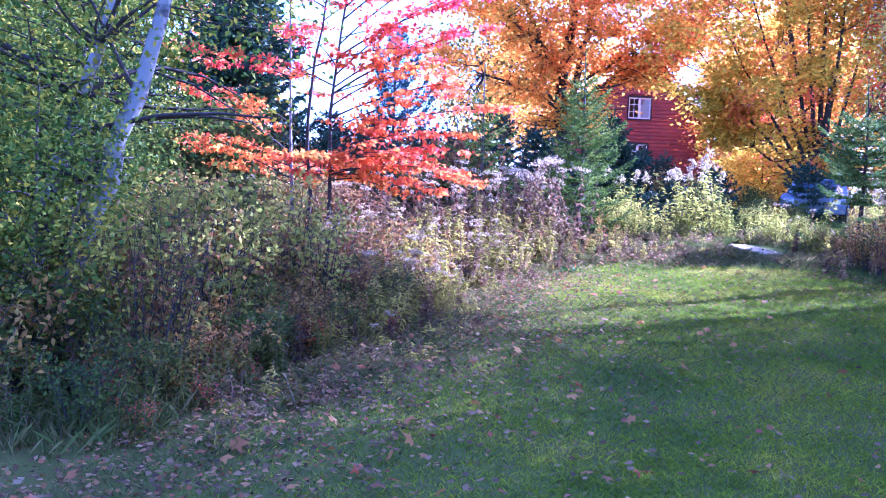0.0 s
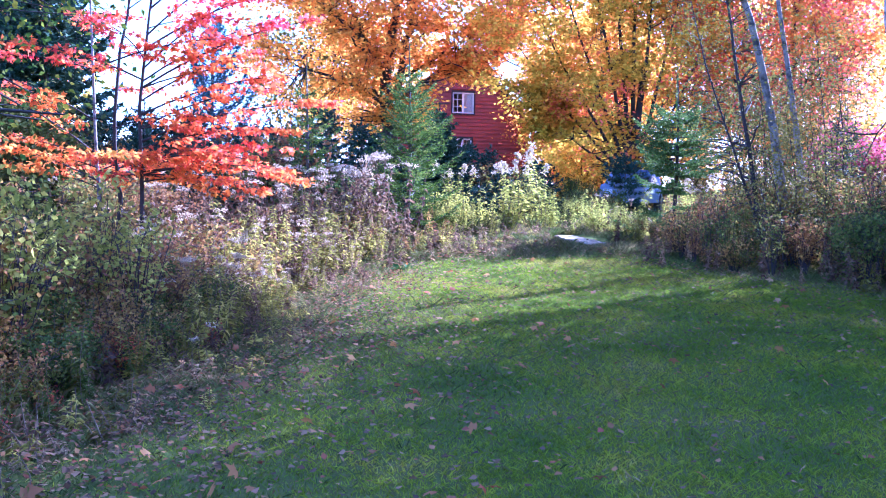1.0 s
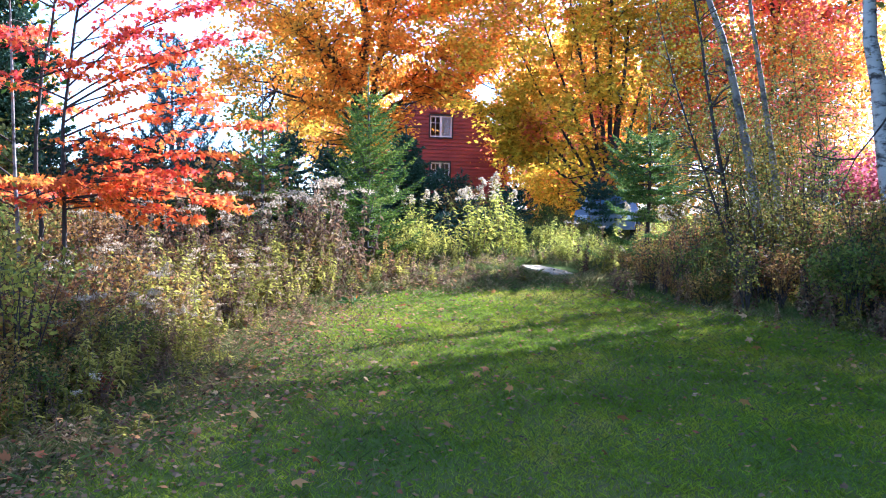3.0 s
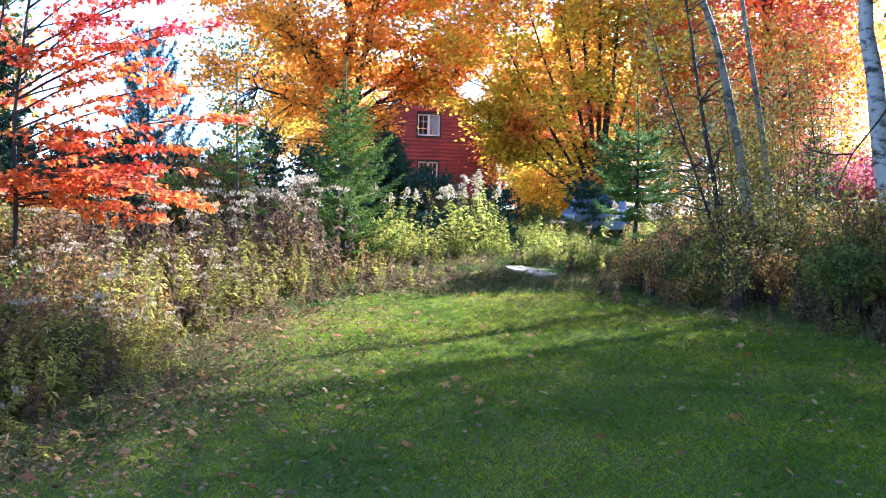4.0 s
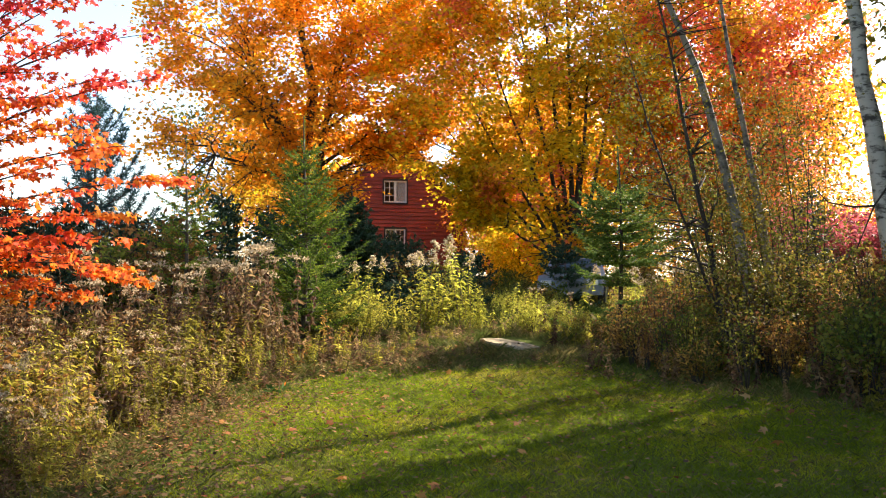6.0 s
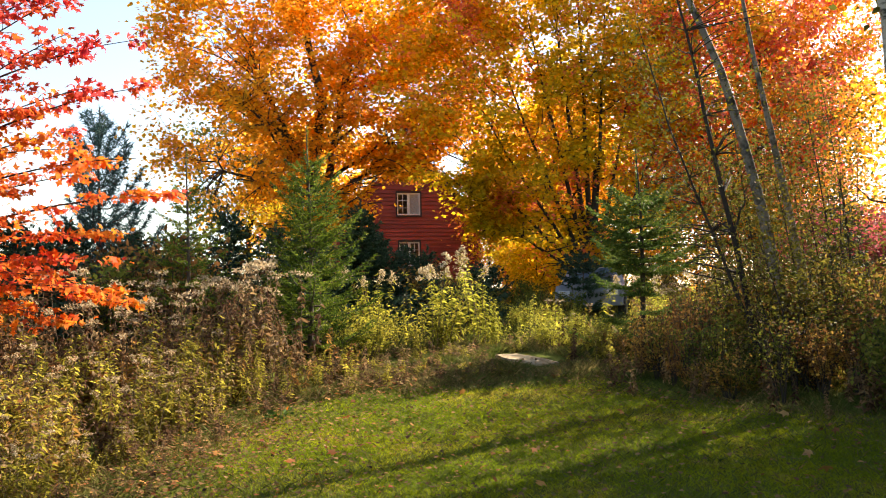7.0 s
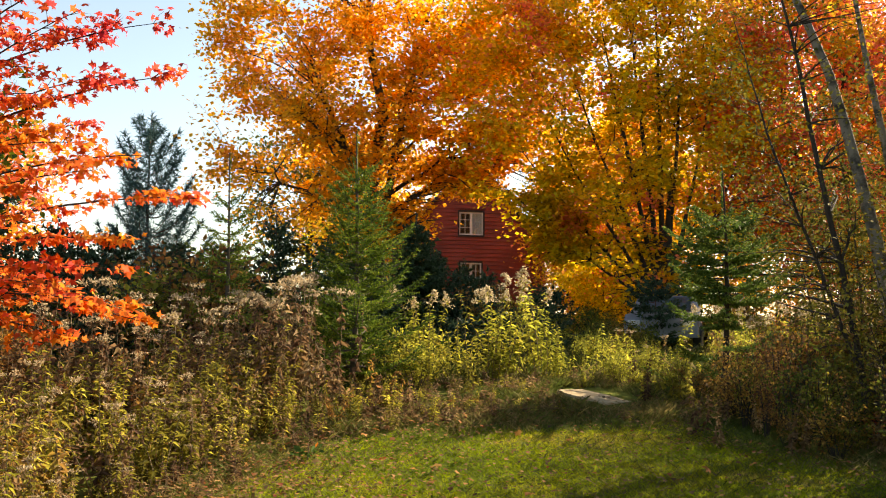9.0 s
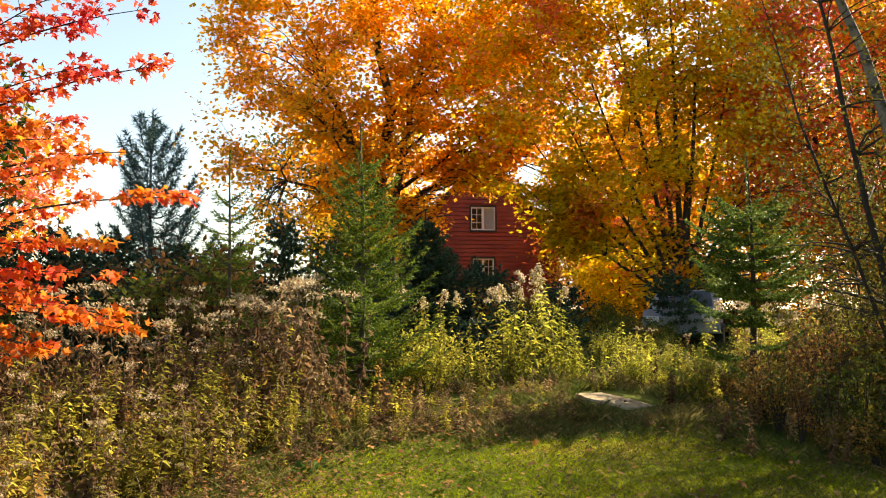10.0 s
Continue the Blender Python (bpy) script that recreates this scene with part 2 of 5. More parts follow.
M_trim = rough_material("dark_trim_paint", [(0.3, (0.02, 0.016, 0.016)), (0.7, (0.045, 0.03, 0.03))], 8.0, 0.6, 0.1)
M_curtain = rough_material("pale_curtain", [(0.3, (0.52, 0.52, 0.53)), (0.7, (0.66, 0.66, 0.68))], 3.0, 0.9, 0.2, 3.0, (6, 6, 0.3))


def plain(name, colour, rough=0.4, metal=0.0, coat=0.0):
    m, n, l, bsdf = nodes_of(name)
    nz = noise_node(n, l, 14.0, 4.0)
    r = ramp(n, [(0.3, tuple(0.85 * c for c in colour)), (0.7, colour)])
    l.new(nz.outputs[0], r.inputs[0])
    l.new(r.outputs[0], bsdf.inputs["Base Color"])
    bsdf.inputs["Roughness"].default_value, bsdf.inputs["Metallic"].default_value, bsdf.inputs["Coat Weight"].default_value = rough, metal, coat
    return m


def glass(name, tint):
    m, n, l, bsdf = nodes_of(name)
    bsdf.inputs["Base Color"].default_value = (*tint, 1)
    bsdf.inputs["Roughness"].default_value, bsdf.inputs["IOR"].default_value, bsdf.inputs["Transmission Weight"].default_value = 0.03, 1.45, 1.0
    return m


M_glass = glass("window_glass", (0.85, 0.9, 0.92))
M_carglass = plain("tinted_car_glass", (0.10, 0.16, 0.22), 0.05, 0.0, 1.0)
M_carpaint = plain("pale_car_paint", (0.22, 0.25, 0.29), 0.5, 0.0, 0.3)
M_rubber = plain("tyre_rubber", (0.025, 0.025, 0.027), 0.85)
M_alloy = plain("alloy_rim", (0.5, 0.5, 0.52), 0.3, 0.9)
M_lamp = plain("lamp_lens", (0.6, 0.6, 0.6), 0.1, 0.0, 1.0)
M_redlens = plain("red_lamp_lens", (0.35, 0.02, 0.02), 0.15, 0.0, 1.0)
M_room = plain("dim_room_wall", (0.2, 0.18, 0.16), 0.9)

# ---- mesh helpers ----
UP = np.array([0.0, 0.0, 1.0])


def unit(v):
    return v / np.maximum(np.linalg.norm(v, axis=-1, keepdims=True), 1e-9)


def mesh_of(name, v, f, mat, smooth=False):
    me = bpy.data.meshes.new(name)
    v, f = np.ascontiguousarray(v, np.float32), np.ascontiguousarray(f, np.int32)
    me.vertices.add(len(v))
    me.vertices.foreach_set("co", v.ravel())
    me.loops.add(f.size)
    me.loops.foreach_set("vertex_index", f.ravel())
    me.polygons.add(len(f))
    me.polygons.foreach_set("loop_start", np.arange(0, f.size, f.shape[1], dtype=np.int32))
    if smooth:
        me.polygons.foreach_set("use_smooth", np.ones(len(f), bool))
    me.update(calc_edges=True)
    me.validate()
    me.materials.append(mat)
    return me


def join(pieces):
    vs, fs, k = [], [], 0
    for v, f in pieces:
        vs.append(v)
        fs.append(f + k)
        k += len(v)
    return np.concatenate(vs), np.concatenate(fs)


def part(name, vf, mat, parent, label="", smooth=False):
    ob = new(name, mesh_of(name, vf[0], vf[1], mat, smooth))
    ob.parent = parent
    return tagged(ob, label)


def bm_part(name, bm, mat, parent, label="", bevel=0.0):
    """A bmesh as one mesh object under a thing or part; bevel rounds all its edges."""
    if bevel:
        bmesh.ops.bevel(bm, geom=bm.edges[:], offset=bevel, segments=2, profile=0.6, affect="EDGES", clamp_overlap=True)
    me = bpy.data.meshes.new(name)
    bm.to_mesh(me)
    bm.free()
    me.materials.append(mat)
    ob = new(name, me)
    ob.parent = parent
    return tagged(ob, label)


def box(x0, x1, y0, y1, z0, z1, bm=None):
    bm = bm or bmesh.new()
    bmesh.ops.create_cube(bm, size=1.0, matrix=Matrix.Translation(((x0 + x1) / 2, (y0 + y1) / 2, (z0 + z1) / 2)) @ Matrix.Diagonal((x1 - x0, y1 - y0, z1 - z0, 1)))
    return bm


def thing(name, at, label, category, group="", kind="", rz=0.0):
    ob = new(name)
    ob.matrix_basis = pose(*at, 0, 0, rz)
    return tagged(ob, label, category, group, kind)


def tube(points, radii, sides=6):
    p, r = np.asarray(points, float), np.asarray(radii, float)
    t = unit(np.gradient(p, axis=0))
    ref = np.array([1.0, 0, 0]) if abs(t[:, 2]).mean() > 0.6 else UP
    a = unit(np.cross(t, ref))
    b = np.cross(t, a)
    ang = np.linspace(0, 2 * math.pi, sides, endpoint=False)
    v = p[:, None] + r[:, None, None] * (np.cos(ang)[None, :, None] * a[:, None] + np.sin(ang)[None, :, None] * b[:, None])
    n = len(p)
    i, j = np.meshgrid(np.arange(n - 1), np.arange(sides), indexing="ij")
    k = (j + 1) % sides
    f = np.stack([i * sides + j, i * sides + k, (i + 1) * sides + k, (i + 1) * sides + j], -1).reshape(-1, 4)
    return v.reshape(-1, 3), f


def bow(p0, p1, lift, n=6):
    """A path from p0 to p1 that bows by lift (a vector) in its middle."""
    s = np.linspace(0, 1, n)[:, None]
    return (1 - s) * np.asarray(p0, float) + s * np.asarray(p1, float) + 4 * s * (1 - s) * np.asarray(lift, float)


OVAL = (np.array([[0, 0, 0], [0.3, 0.42, 0.07], [0, 1, -0.05], [-0.3, 0.42, 0.07]]), np.array([[0, 1, 2], [0, 2, 3]]))
NARROW = (np.array([[0, 0, 0], [0.125, 0.4, 0.03], [0, 1, -0.14], [-0.125, 0.4, 0.03]]), np.array([[0, 1, 2], [0, 2, 3]]))
MAPLE = (np.array([[0, 0, 0], [0.56, 0.36, 0.08], [0.34, 0.66, 0.03], [0, 1.05, -0.08], [-0.34, 0.66, 0.03], [-0.56, 0.36, 0.08]]), np.array([[0, 1, 2], [0, 2, 3], [0, 3, 4], [0, 4, 5]]))
ARCHED = (np.array([[0, 0, 0], [0.105, 0.42, 0.09], [0, 1, -0.3], [-0.105, 0.42, 0.09]]), np.array([[0, 1, 2], [0, 2, 3]]))
CURLED = (np.array([[0, 0, 0], [0.2, 0.4, 0.12], [0.05, 1, -0.35], [-0.2, 0.4, 0.16]]), np.array([[0, 1, 2], [0, 2, 3]]))
LOBED = (np.array([[0, 0, 0], [0.5, 0.45, 0.06], [0, 1.05, -0.1], [-0.5, 0.45, 0.06]]), np.array([[0, 1, 2], [0, 2, 3]]))
_half = [(0.34, 0.1, -0.02), (0.2, 0.26, 0.05), (0.58, 0.55, -0.06), (0.22, 0.6, 0.05)]
STAR = (np.array([(0, 0.34, 0.04), (0, 0, 0)] + _half + [(0, 1.05, -0.1)] + [(-x, y, z) for x, y, z in reversed(_half)]), np.array([[0, k, k + 1 if k < 10 else 1] for k in range(1, 11)]))
NEEDLE = (np.array([[-0.09, 0, 0], [0.09, 0, 0], [0, 1, 0]]), np.array([[0, 1, 2]]))


def scatter(rng, at, size, shape, lift=0.6, aim=None, spread=0.7, vary=0.3):
    """One leaf of the shape at every place; lift: how level they lie; aim: the way their tips point."""
    tv, tf = shape
    n = len(at)
    nor = unit(rng.normal(size=(n, 3)) + lift * 2.2 * UP)
    way = rng.normal(size=(n, 3)) * (1.0 if aim is None else spread)
    if aim is not None:
        way = way + aim
    d = unit(way - (way * nor).sum(1, keepdims=True) * nor)
    x = np.cross(d, nor)
    s = (np.asarray(size) * rng.uniform(1 - vary, 1 + vary, n))[:, None, None]
    v = at[:, None] + s * (tv[None, :, 0:1] * x[:, None] + tv[None, :, 1:2] * d[:, None] + tv[None, :, 2:3] * nor[:, None])
    f = tf[None] + (np.arange(n) * len(tv))[:, None, None]
    return v.reshape(-1, 3), f.reshape(-1, tf.shape[1])


def ground_z(x, y):
    x, y = np.asarray(x, float), np.asarray(y, float)
    z = np.interp(y, [-60, 0, 5, 8, 11, 14, 15.2, 16.2, 17.4, 19, 22, 30, 36, 44, 60, 400], [-0.8, 0.0, 0.10, 0.19, 0.28, 0.42, 0.53, 0.68, 0.9, 1.1, 1.28, 1.55, 1.9, 2.9, 3.3, 7.0])
    z = z + 0.04 * (np.clip(x, -9, 11) - 1.5) * np.interp(y, [-5, 3, 14, 20], [0.4, 1, 1, 0.3])
    return z + 0.02 * np.sin(1.3 * x + 0.7 * y) * np.sin(0.9 * y - 0.4 * x) + 0.012 * np.sin(3.1 * x + 1.0) * np.sin(2.7 * y)


def gz(x, y):
    return float(ground_z(x, y))


def left_edge(y):
    return np.interp(y, [3, 5.5, 6.7, 7.9, 9.7, 11.3, 12.3, 13.3, 14.2, 15.3, 15.9, 16.4, 17, 18.2], [-2.4, -1.5, -1.25, -0.85, -0.12, 0.2, 0.35, 0.75, 1.05, 1.6, 2.0, 2.7, 3.6, 4.8])


def right_edge(y):
    return np.interp(y, [3, 10.9, 11.6, 12.1, 13.3, 13.8, 15, 16, 18.2], [8.3, 8.4, 8.05, 7.75, 7.25, 7.15, 6.8, 6.65, 6.7])


# ---- ground ----
gx = np.unique(np.concatenate([np.linspace(-400, -30, 20), np.linspace(-30, -8, 30), np.linspace(-8, 16, 130), np.linspace(16, 45, 30), np.linspace(45, 400, 20)]))
gy = np.unique(np.concatenate([np.linspace(-60, 0, 18), np.linspace(0, 24, 130), np.linspace(24, 60, 40), np.linspace(60, 400, 18)]))
xx, yy = np.meshgrid(gx, gy)
gi, gj = np.meshgrid(np.arange(len(gy) - 1), np.arange(len(gx) - 1), indexing="ij")
gk = gi * len(gx) + gj
ground = new("ground", mesh_of("ground", np.stack([xx, yy, ground_z(xx, yy)], -1).reshape(-1, 3), np.stack([gk, gk + 1, gk + len(gx) + 1, gk + len(gx)], -1).reshape(-1, 4), M_ground, True))
tagged(ground, "gently rising grassy ground with brown soil and thatch", "ground", kind="structure")


def blades(name, rng, xs, ys, height, width, mat, lean, label):
    """Bent blades of grass, each a tapered pair of triangles."""
    n = len(xs)
    base = np.stack([xs, ys, ground_z(xs, ys) - 0.005], -1)
    a = rng.uniform(0, 2 * math.pi, n)
    side = np.stack([np.cos(a), np.sin(a), 0 * a], -1) * (width * rng.uniform(0.7, 1.3, n))[:, None] * 0.5
    h = height * rng.uniform(0.5, 1.4, n)
    tip = base + UP * h[:, None] + rng.normal(size=(n, 3)) * np.array([1, 1, 0.1]) * (lean * h)[:, None]
    mid = base + 0.5 * (tip - base) + UP * (0.15 * h)[:, None] + 0.7 * side
    v = np.stack([base - side, base + side, mid, tip], 1).reshape(-1, 3)
    k = (np.arange(n) * 4)[:, None, None]
    f = (np.array([[0, 1, 2], [0, 2, 3]])[None] + k).reshape(-1, 3)
    return tagged(new(name, mesh_of(name, v, f, mat)), label, "grass", kind="stuff")


def clumpy(rng, n, x0, x1, y0, y1, keep):
    x, y = rng.uniform(x0, x1, n), rng.uniform(y0, y1, n)
    c = keep(x, y)
    m = rng.uniform(0, 1, n) < c
    return x[m], y[m]


def wave(x, y, s, k):
    return 0.5 + 0.5 * np.sin(s * x + 1.7 * k + 1.3 * np.sin(0.7 * s * y + k)) * np.sin(0.9 * s * y - 0.6 * k + 1.1 * np.sin(0.8 * s * x))


def on_slab(x, y):
    return ((x - 6.22) / 0.55) ** 2 + ((y - 17.75) / 0.85) ** 2 < 1


def lawn_cover(x, y):
    """How thick the mown grass stands: thin along the thicket, worn in patches, ending at the foot of the bank."""
    from_left = x - left_edge(y)
    edge = np.clip((from_left + 0.1) / 1.3, 0, 1) * np.clip((right_edge(y) + 0.7 - x) / 0.8, 0, 1) * np.clip((16.5 + 0.25 * np.sin(2.1 * x) - y) / 0.5, 0, 1)
    worn = 0.35 + 0.65 * np.clip(from_left / 3.2 + np.clip(y - 12.6, 0, 1) + 0.9 * wave(x, y, 0.9, 3) - 0.4, 0, 1)
    return edge * worn * (0.6 + 0.4 * wave(x, y, 2.3, 1)) * np.interp(y, [3.6, 8, 12, 17], [1.0, 0.9, 0.85, 0.85])


def dry_cover(x, y):
    from_left = x - left_edge(y)
    out = 0.7 * np.clip(1.2 - abs(x - right_edge(y) - 0.7) / 0.9, 0, 1) + 0.75 * np.clip(1.2 - abs(from_left + 0.1) / 0.7, 0, 1)
    out = out + 0.13 * (from_left > 0) + 0.4 * (from_left > 0) * np.clip((13.4 - y) / 1.5, 0, 1) * np.clip(1.1 - from_left / 4.2, 0, 1) * (0.3 + 0.7 * (wave(x, y, 1.3, 2) > 0.4))
    return np.clip(out, 0, 1) * ~on_slab(x, y) * (y < 16.6)


def bank_cover(x, y):
    return (x > left_edge(y) - 0.6) * np.clip((y - 15.9) / 0.6, 0, 1) * (0.35 + 0.65 * wave(x, y, 2.6, 2)) * ~on_slab(x, y)


rng = np.random.default_rng(5)
sx, sy = clumpy(rng, 700000, -3, 9.5, 3.6, 17.2, lawn_cover)
blades("lawn_grass", rng, sx, sy, 0.03, 0.0085, M_grass, 0.9, "short green lawn grass with worn brown patches")
sx, sy = clumpy(rng, 200000, -4, 11.5, 3.6, 17.0, dry_cover)
blades("dry_grass", rng, sx, sy, np.interp(sy, [4, 6, 8], [0.035, 0.045, 0.06]) + 0.03 * (sx < left_edge(sy) + 0.5) * (sy > 7), 0.007, M_dry_grass, 0.8, "dry straw-coloured grass along the edge of the thicket")
sx, sy = clumpy(rng, 85000, 1.2, 10.5, 15.8, 20.0, bank_cover)
blades("bank_grass", rng, sx, sy, 0.035 + 0.085 * wave(sx, sy, 3.1, 6), 0.011, M_dry_grass, 0.7, "matted dull green and straw grass on the bank")

sx, sy = clumpy(rng, 75000, -9, 12, -6, 3.6, lambda x, y: 0.8 * (0.45 + 0.55 * wave(x, y, 2.3, 1)))
blades("back_lawn_grass", rng, sx, sy, 0.062, 0.024, M_grass, 0.5, "short green lawn grass behind the path")
sx, sy = clumpy(rng, 40000, -10, -1.4, 5.4, 14, lambda x, y: (x < left_edge(y) - 0.4) * 0.9)
blades("thicket_grass", rng, sx, sy, 0.16, 0.008, M_dry_grass, 0.5, "rank grass under the thicket")
sx, sy = clumpy(rng, 26000, 8, 20, 3.0, 17.5, lambda x, y: (x > right_edge(y) + 0.6) * 0.9)
blades("rough_grass", rng, sx, sy, 0.11, 0.008, M_dry_grass, 0.5, "rough grass under the shrubs")
sx, sy = clumpy(rng, 60000, -6, 22, 19.0, 34, lambda x, y: np.interp(y, [19.0, 34], [1, 0.5]) * (0.35 + 0.65 * wave(x, y, 1.5, 4)))
blades("meadow_grass", rng, sx, sy, 0.26, 0.016, M_dry_grass, 0.45, "tall unmown meadow grass turning straw-coloured")

# ---- trees ----


def broadleaf(name, at, stems, crown, radii, seed, leafmat, barkmat, label, category="tree", group="", limbs=12, tips=400, leaves=30000, size=0.1, shape=OVAL, clump=0.32, flat=0.45, hole=0.0, boxy=2.0, low=0.35, shell=0.35, lift=0.5, branch_mat=None, limb_r=0.3, floor=-9.0, skirt=(0.0, 0.0, 0.0, 0.0), boughs=(), gaps=()):
    """A tree with one or more stems (each: list of points above the foot, and a foot radius), limbs that reach into an
    egg-shaped crown, twigs, and leaves in flat clumps at their ends."""
    rg = np.random.default_rng(seed)
    root = thing(name, at, label, category, group)
    nodes, thick = [], []
    for pts, r0 in stems:
        p = np.asarray(pts, float)
        s = np.linspace(0, 1, 14)
        q = np.stack([np.interp(s, np.linspace(0, 1, len(p)), p[:, k]) for k in range(3)], -1)
        q[1:-1] += rg.normal(size=(12, 3)) * np.array([1, 1, 0]) * r0 * 0.14
        r = r0 * (1 - 0.82 * s ** 0.9)
        r[0] *= 1.35
        part("trunk", tube(q, r, 10), barkmat, root, smooth=True)
        keep = q[:, 2] > low * q[-1, 2]
        nodes.append(q[keep])
        thick.append(r[keep])
    stem_p, stem_r = np.concatenate(nodes), np.concatenate(thick)
    crown, radii = np.asarray(crown, float), np.asarray(radii, float)
    pieces, ends, end_r = [], [stem_p], [stem_r]
    for k in range(limbs):
        d = unit(rg.normal(size=3) * np.array([1, 1, 0.8]))
        d[2] = max(d[2], -0.55)
        goal = crown + radii * d * rg.uniform(0.5, 0.85)
        if goal[2] < floor + min(skirt[3], skirt[2] * max(0.0, skirt[0] * (goal[0] - skirt[1]))):
            continue
        want = goal[2] - 0.55 * np.linalg.norm((goal - crown)[:2])
        near = np.argmin(abs(stem_p[:, 2] - want) + 0.6 * np.linalg.norm(stem_p[:, :2] - goal[:2], axis=1) + rg.uniform(0, 0.14, len(stem_p)) * stem_p[:, 2].max())
        length = np.linalg.norm(goal - stem_p[near])
        path = bow(stem_p[near], goal, rg.normal(size=3) * 0.05 * length + UP * 0.05 * length, 9)
        path[2:-1] += rg.normal(size=(6, 3)) * 0.018 * length
        r = stem_r[near] * (limb_r + 0.25) * np.linspace(1, 0.16, 9)
        part("limb", tube(path, r, 6), branch_mat or barkmat, root, smooth=True)
        ends.append(path[2:])
        end_r.append(r[2:])
    pool, pool_r = np.concatenate(ends), np.concatenate(end_r)
    d = unit(rg.normal(size=(tips * 3, 3)))
    d = d / (np.abs(d) ** boxy).sum(1, keepdims=True) ** (1 / boxy)
    goal = crown + radii * d * (shell + (1 - shell) * rg.uniform(0, 1, (tips * 3, 1)) ** 0.6) * (1 + 0.16 * np.sin(5 * d[:, :1] + 3 * d[:, 2:] + seed))
    if hole:
        goal = goal[[noise.noise(Vector(g) * (1.6 / radii.mean() ** 0.5) + Vector((seed, 0, 0))) > hole - 0.5 for g in goal]]
    goal = goal[goal[:, 2] > floor + np.minimum(skirt[3], skirt[2] * np.maximum(0, skirt[0] * (goal[:, 0] - skirt[1])))][:tips]
    for centre, reach, n in boughs:
        e = unit(rg.normal(size=(n, 3))) * rg.uniform(0, 1, (n, 1)) ** 0.4
        goal = np.concatenate([goal, np.asarray(centre) + np.asarray(reach) * e])
    for gap_x, gap_z, wide, high in gaps:
        goal = goal[((goal[:, 0] - gap_x - 0.22 * goal[:, 1]) / wide) ** 2 + ((goal[:, 2] - gap_z - 0.18 * goal[:, 1]) / high) ** 2 > 1.3]
    spots, aims = [], []
    per = max(4, leaves // max(1, len(goal)))
    for g in goal:
        cost = np.linalg.norm(pool - g, axis=1) + 0.7 * np.maximum(0, pool[:, 2] - g[2] + 0.1)
        k = int(np.argmin(cost))
        length = np.linalg.norm(g - pool[k])
        path = bow(pool[k], g, rg.normal(size=3) * 0.06 * length + UP * 0.06 * length, 5)
        pieces.append(tube(path, min(pool_r[k] * 0.6, 0.008 + 0.012 * length) * np.linspace(1, 0.25, 5), 4))
        u = rg.uniform(0.25, 1.08, (per, 1))
        spots.append(pool[k] + (g - pool[k]) * u + rg.normal(size=(per, 3)) * clump * np.array([1, 1, flat]))
        aims.append(np.repeat(unit(g - pool[k])[None], per, 0))
    tagged(part("twig_work", join(pieces), branch_mat or barkmat, root), kind="stuff")
    at_leaf, aim_leaf = np.concatenate(spots), np.concatenate(aims)
    for gap_x, gap_z, wide, high in gaps:
        q = ((at_leaf[:, 0] - gap_x - 0.22 * at_leaf[:, 1]) / wide) ** 2 + ((at_leaf[:, 2] - gap_z - 0.18 * at_leaf[:, 1]) / high) ** 2
        clear = q > rg.uniform(0.25, 1.5, len(q))
        at_leaf, aim_leaf = at_leaf[clear], aim_leaf[clear]
    tagged(part("foliage", scatter(rg, at_leaf, size, shape, lift, aim_leaf - 0.3 * UP, 0.9), leafmat, root), kind="stuff")
    return root


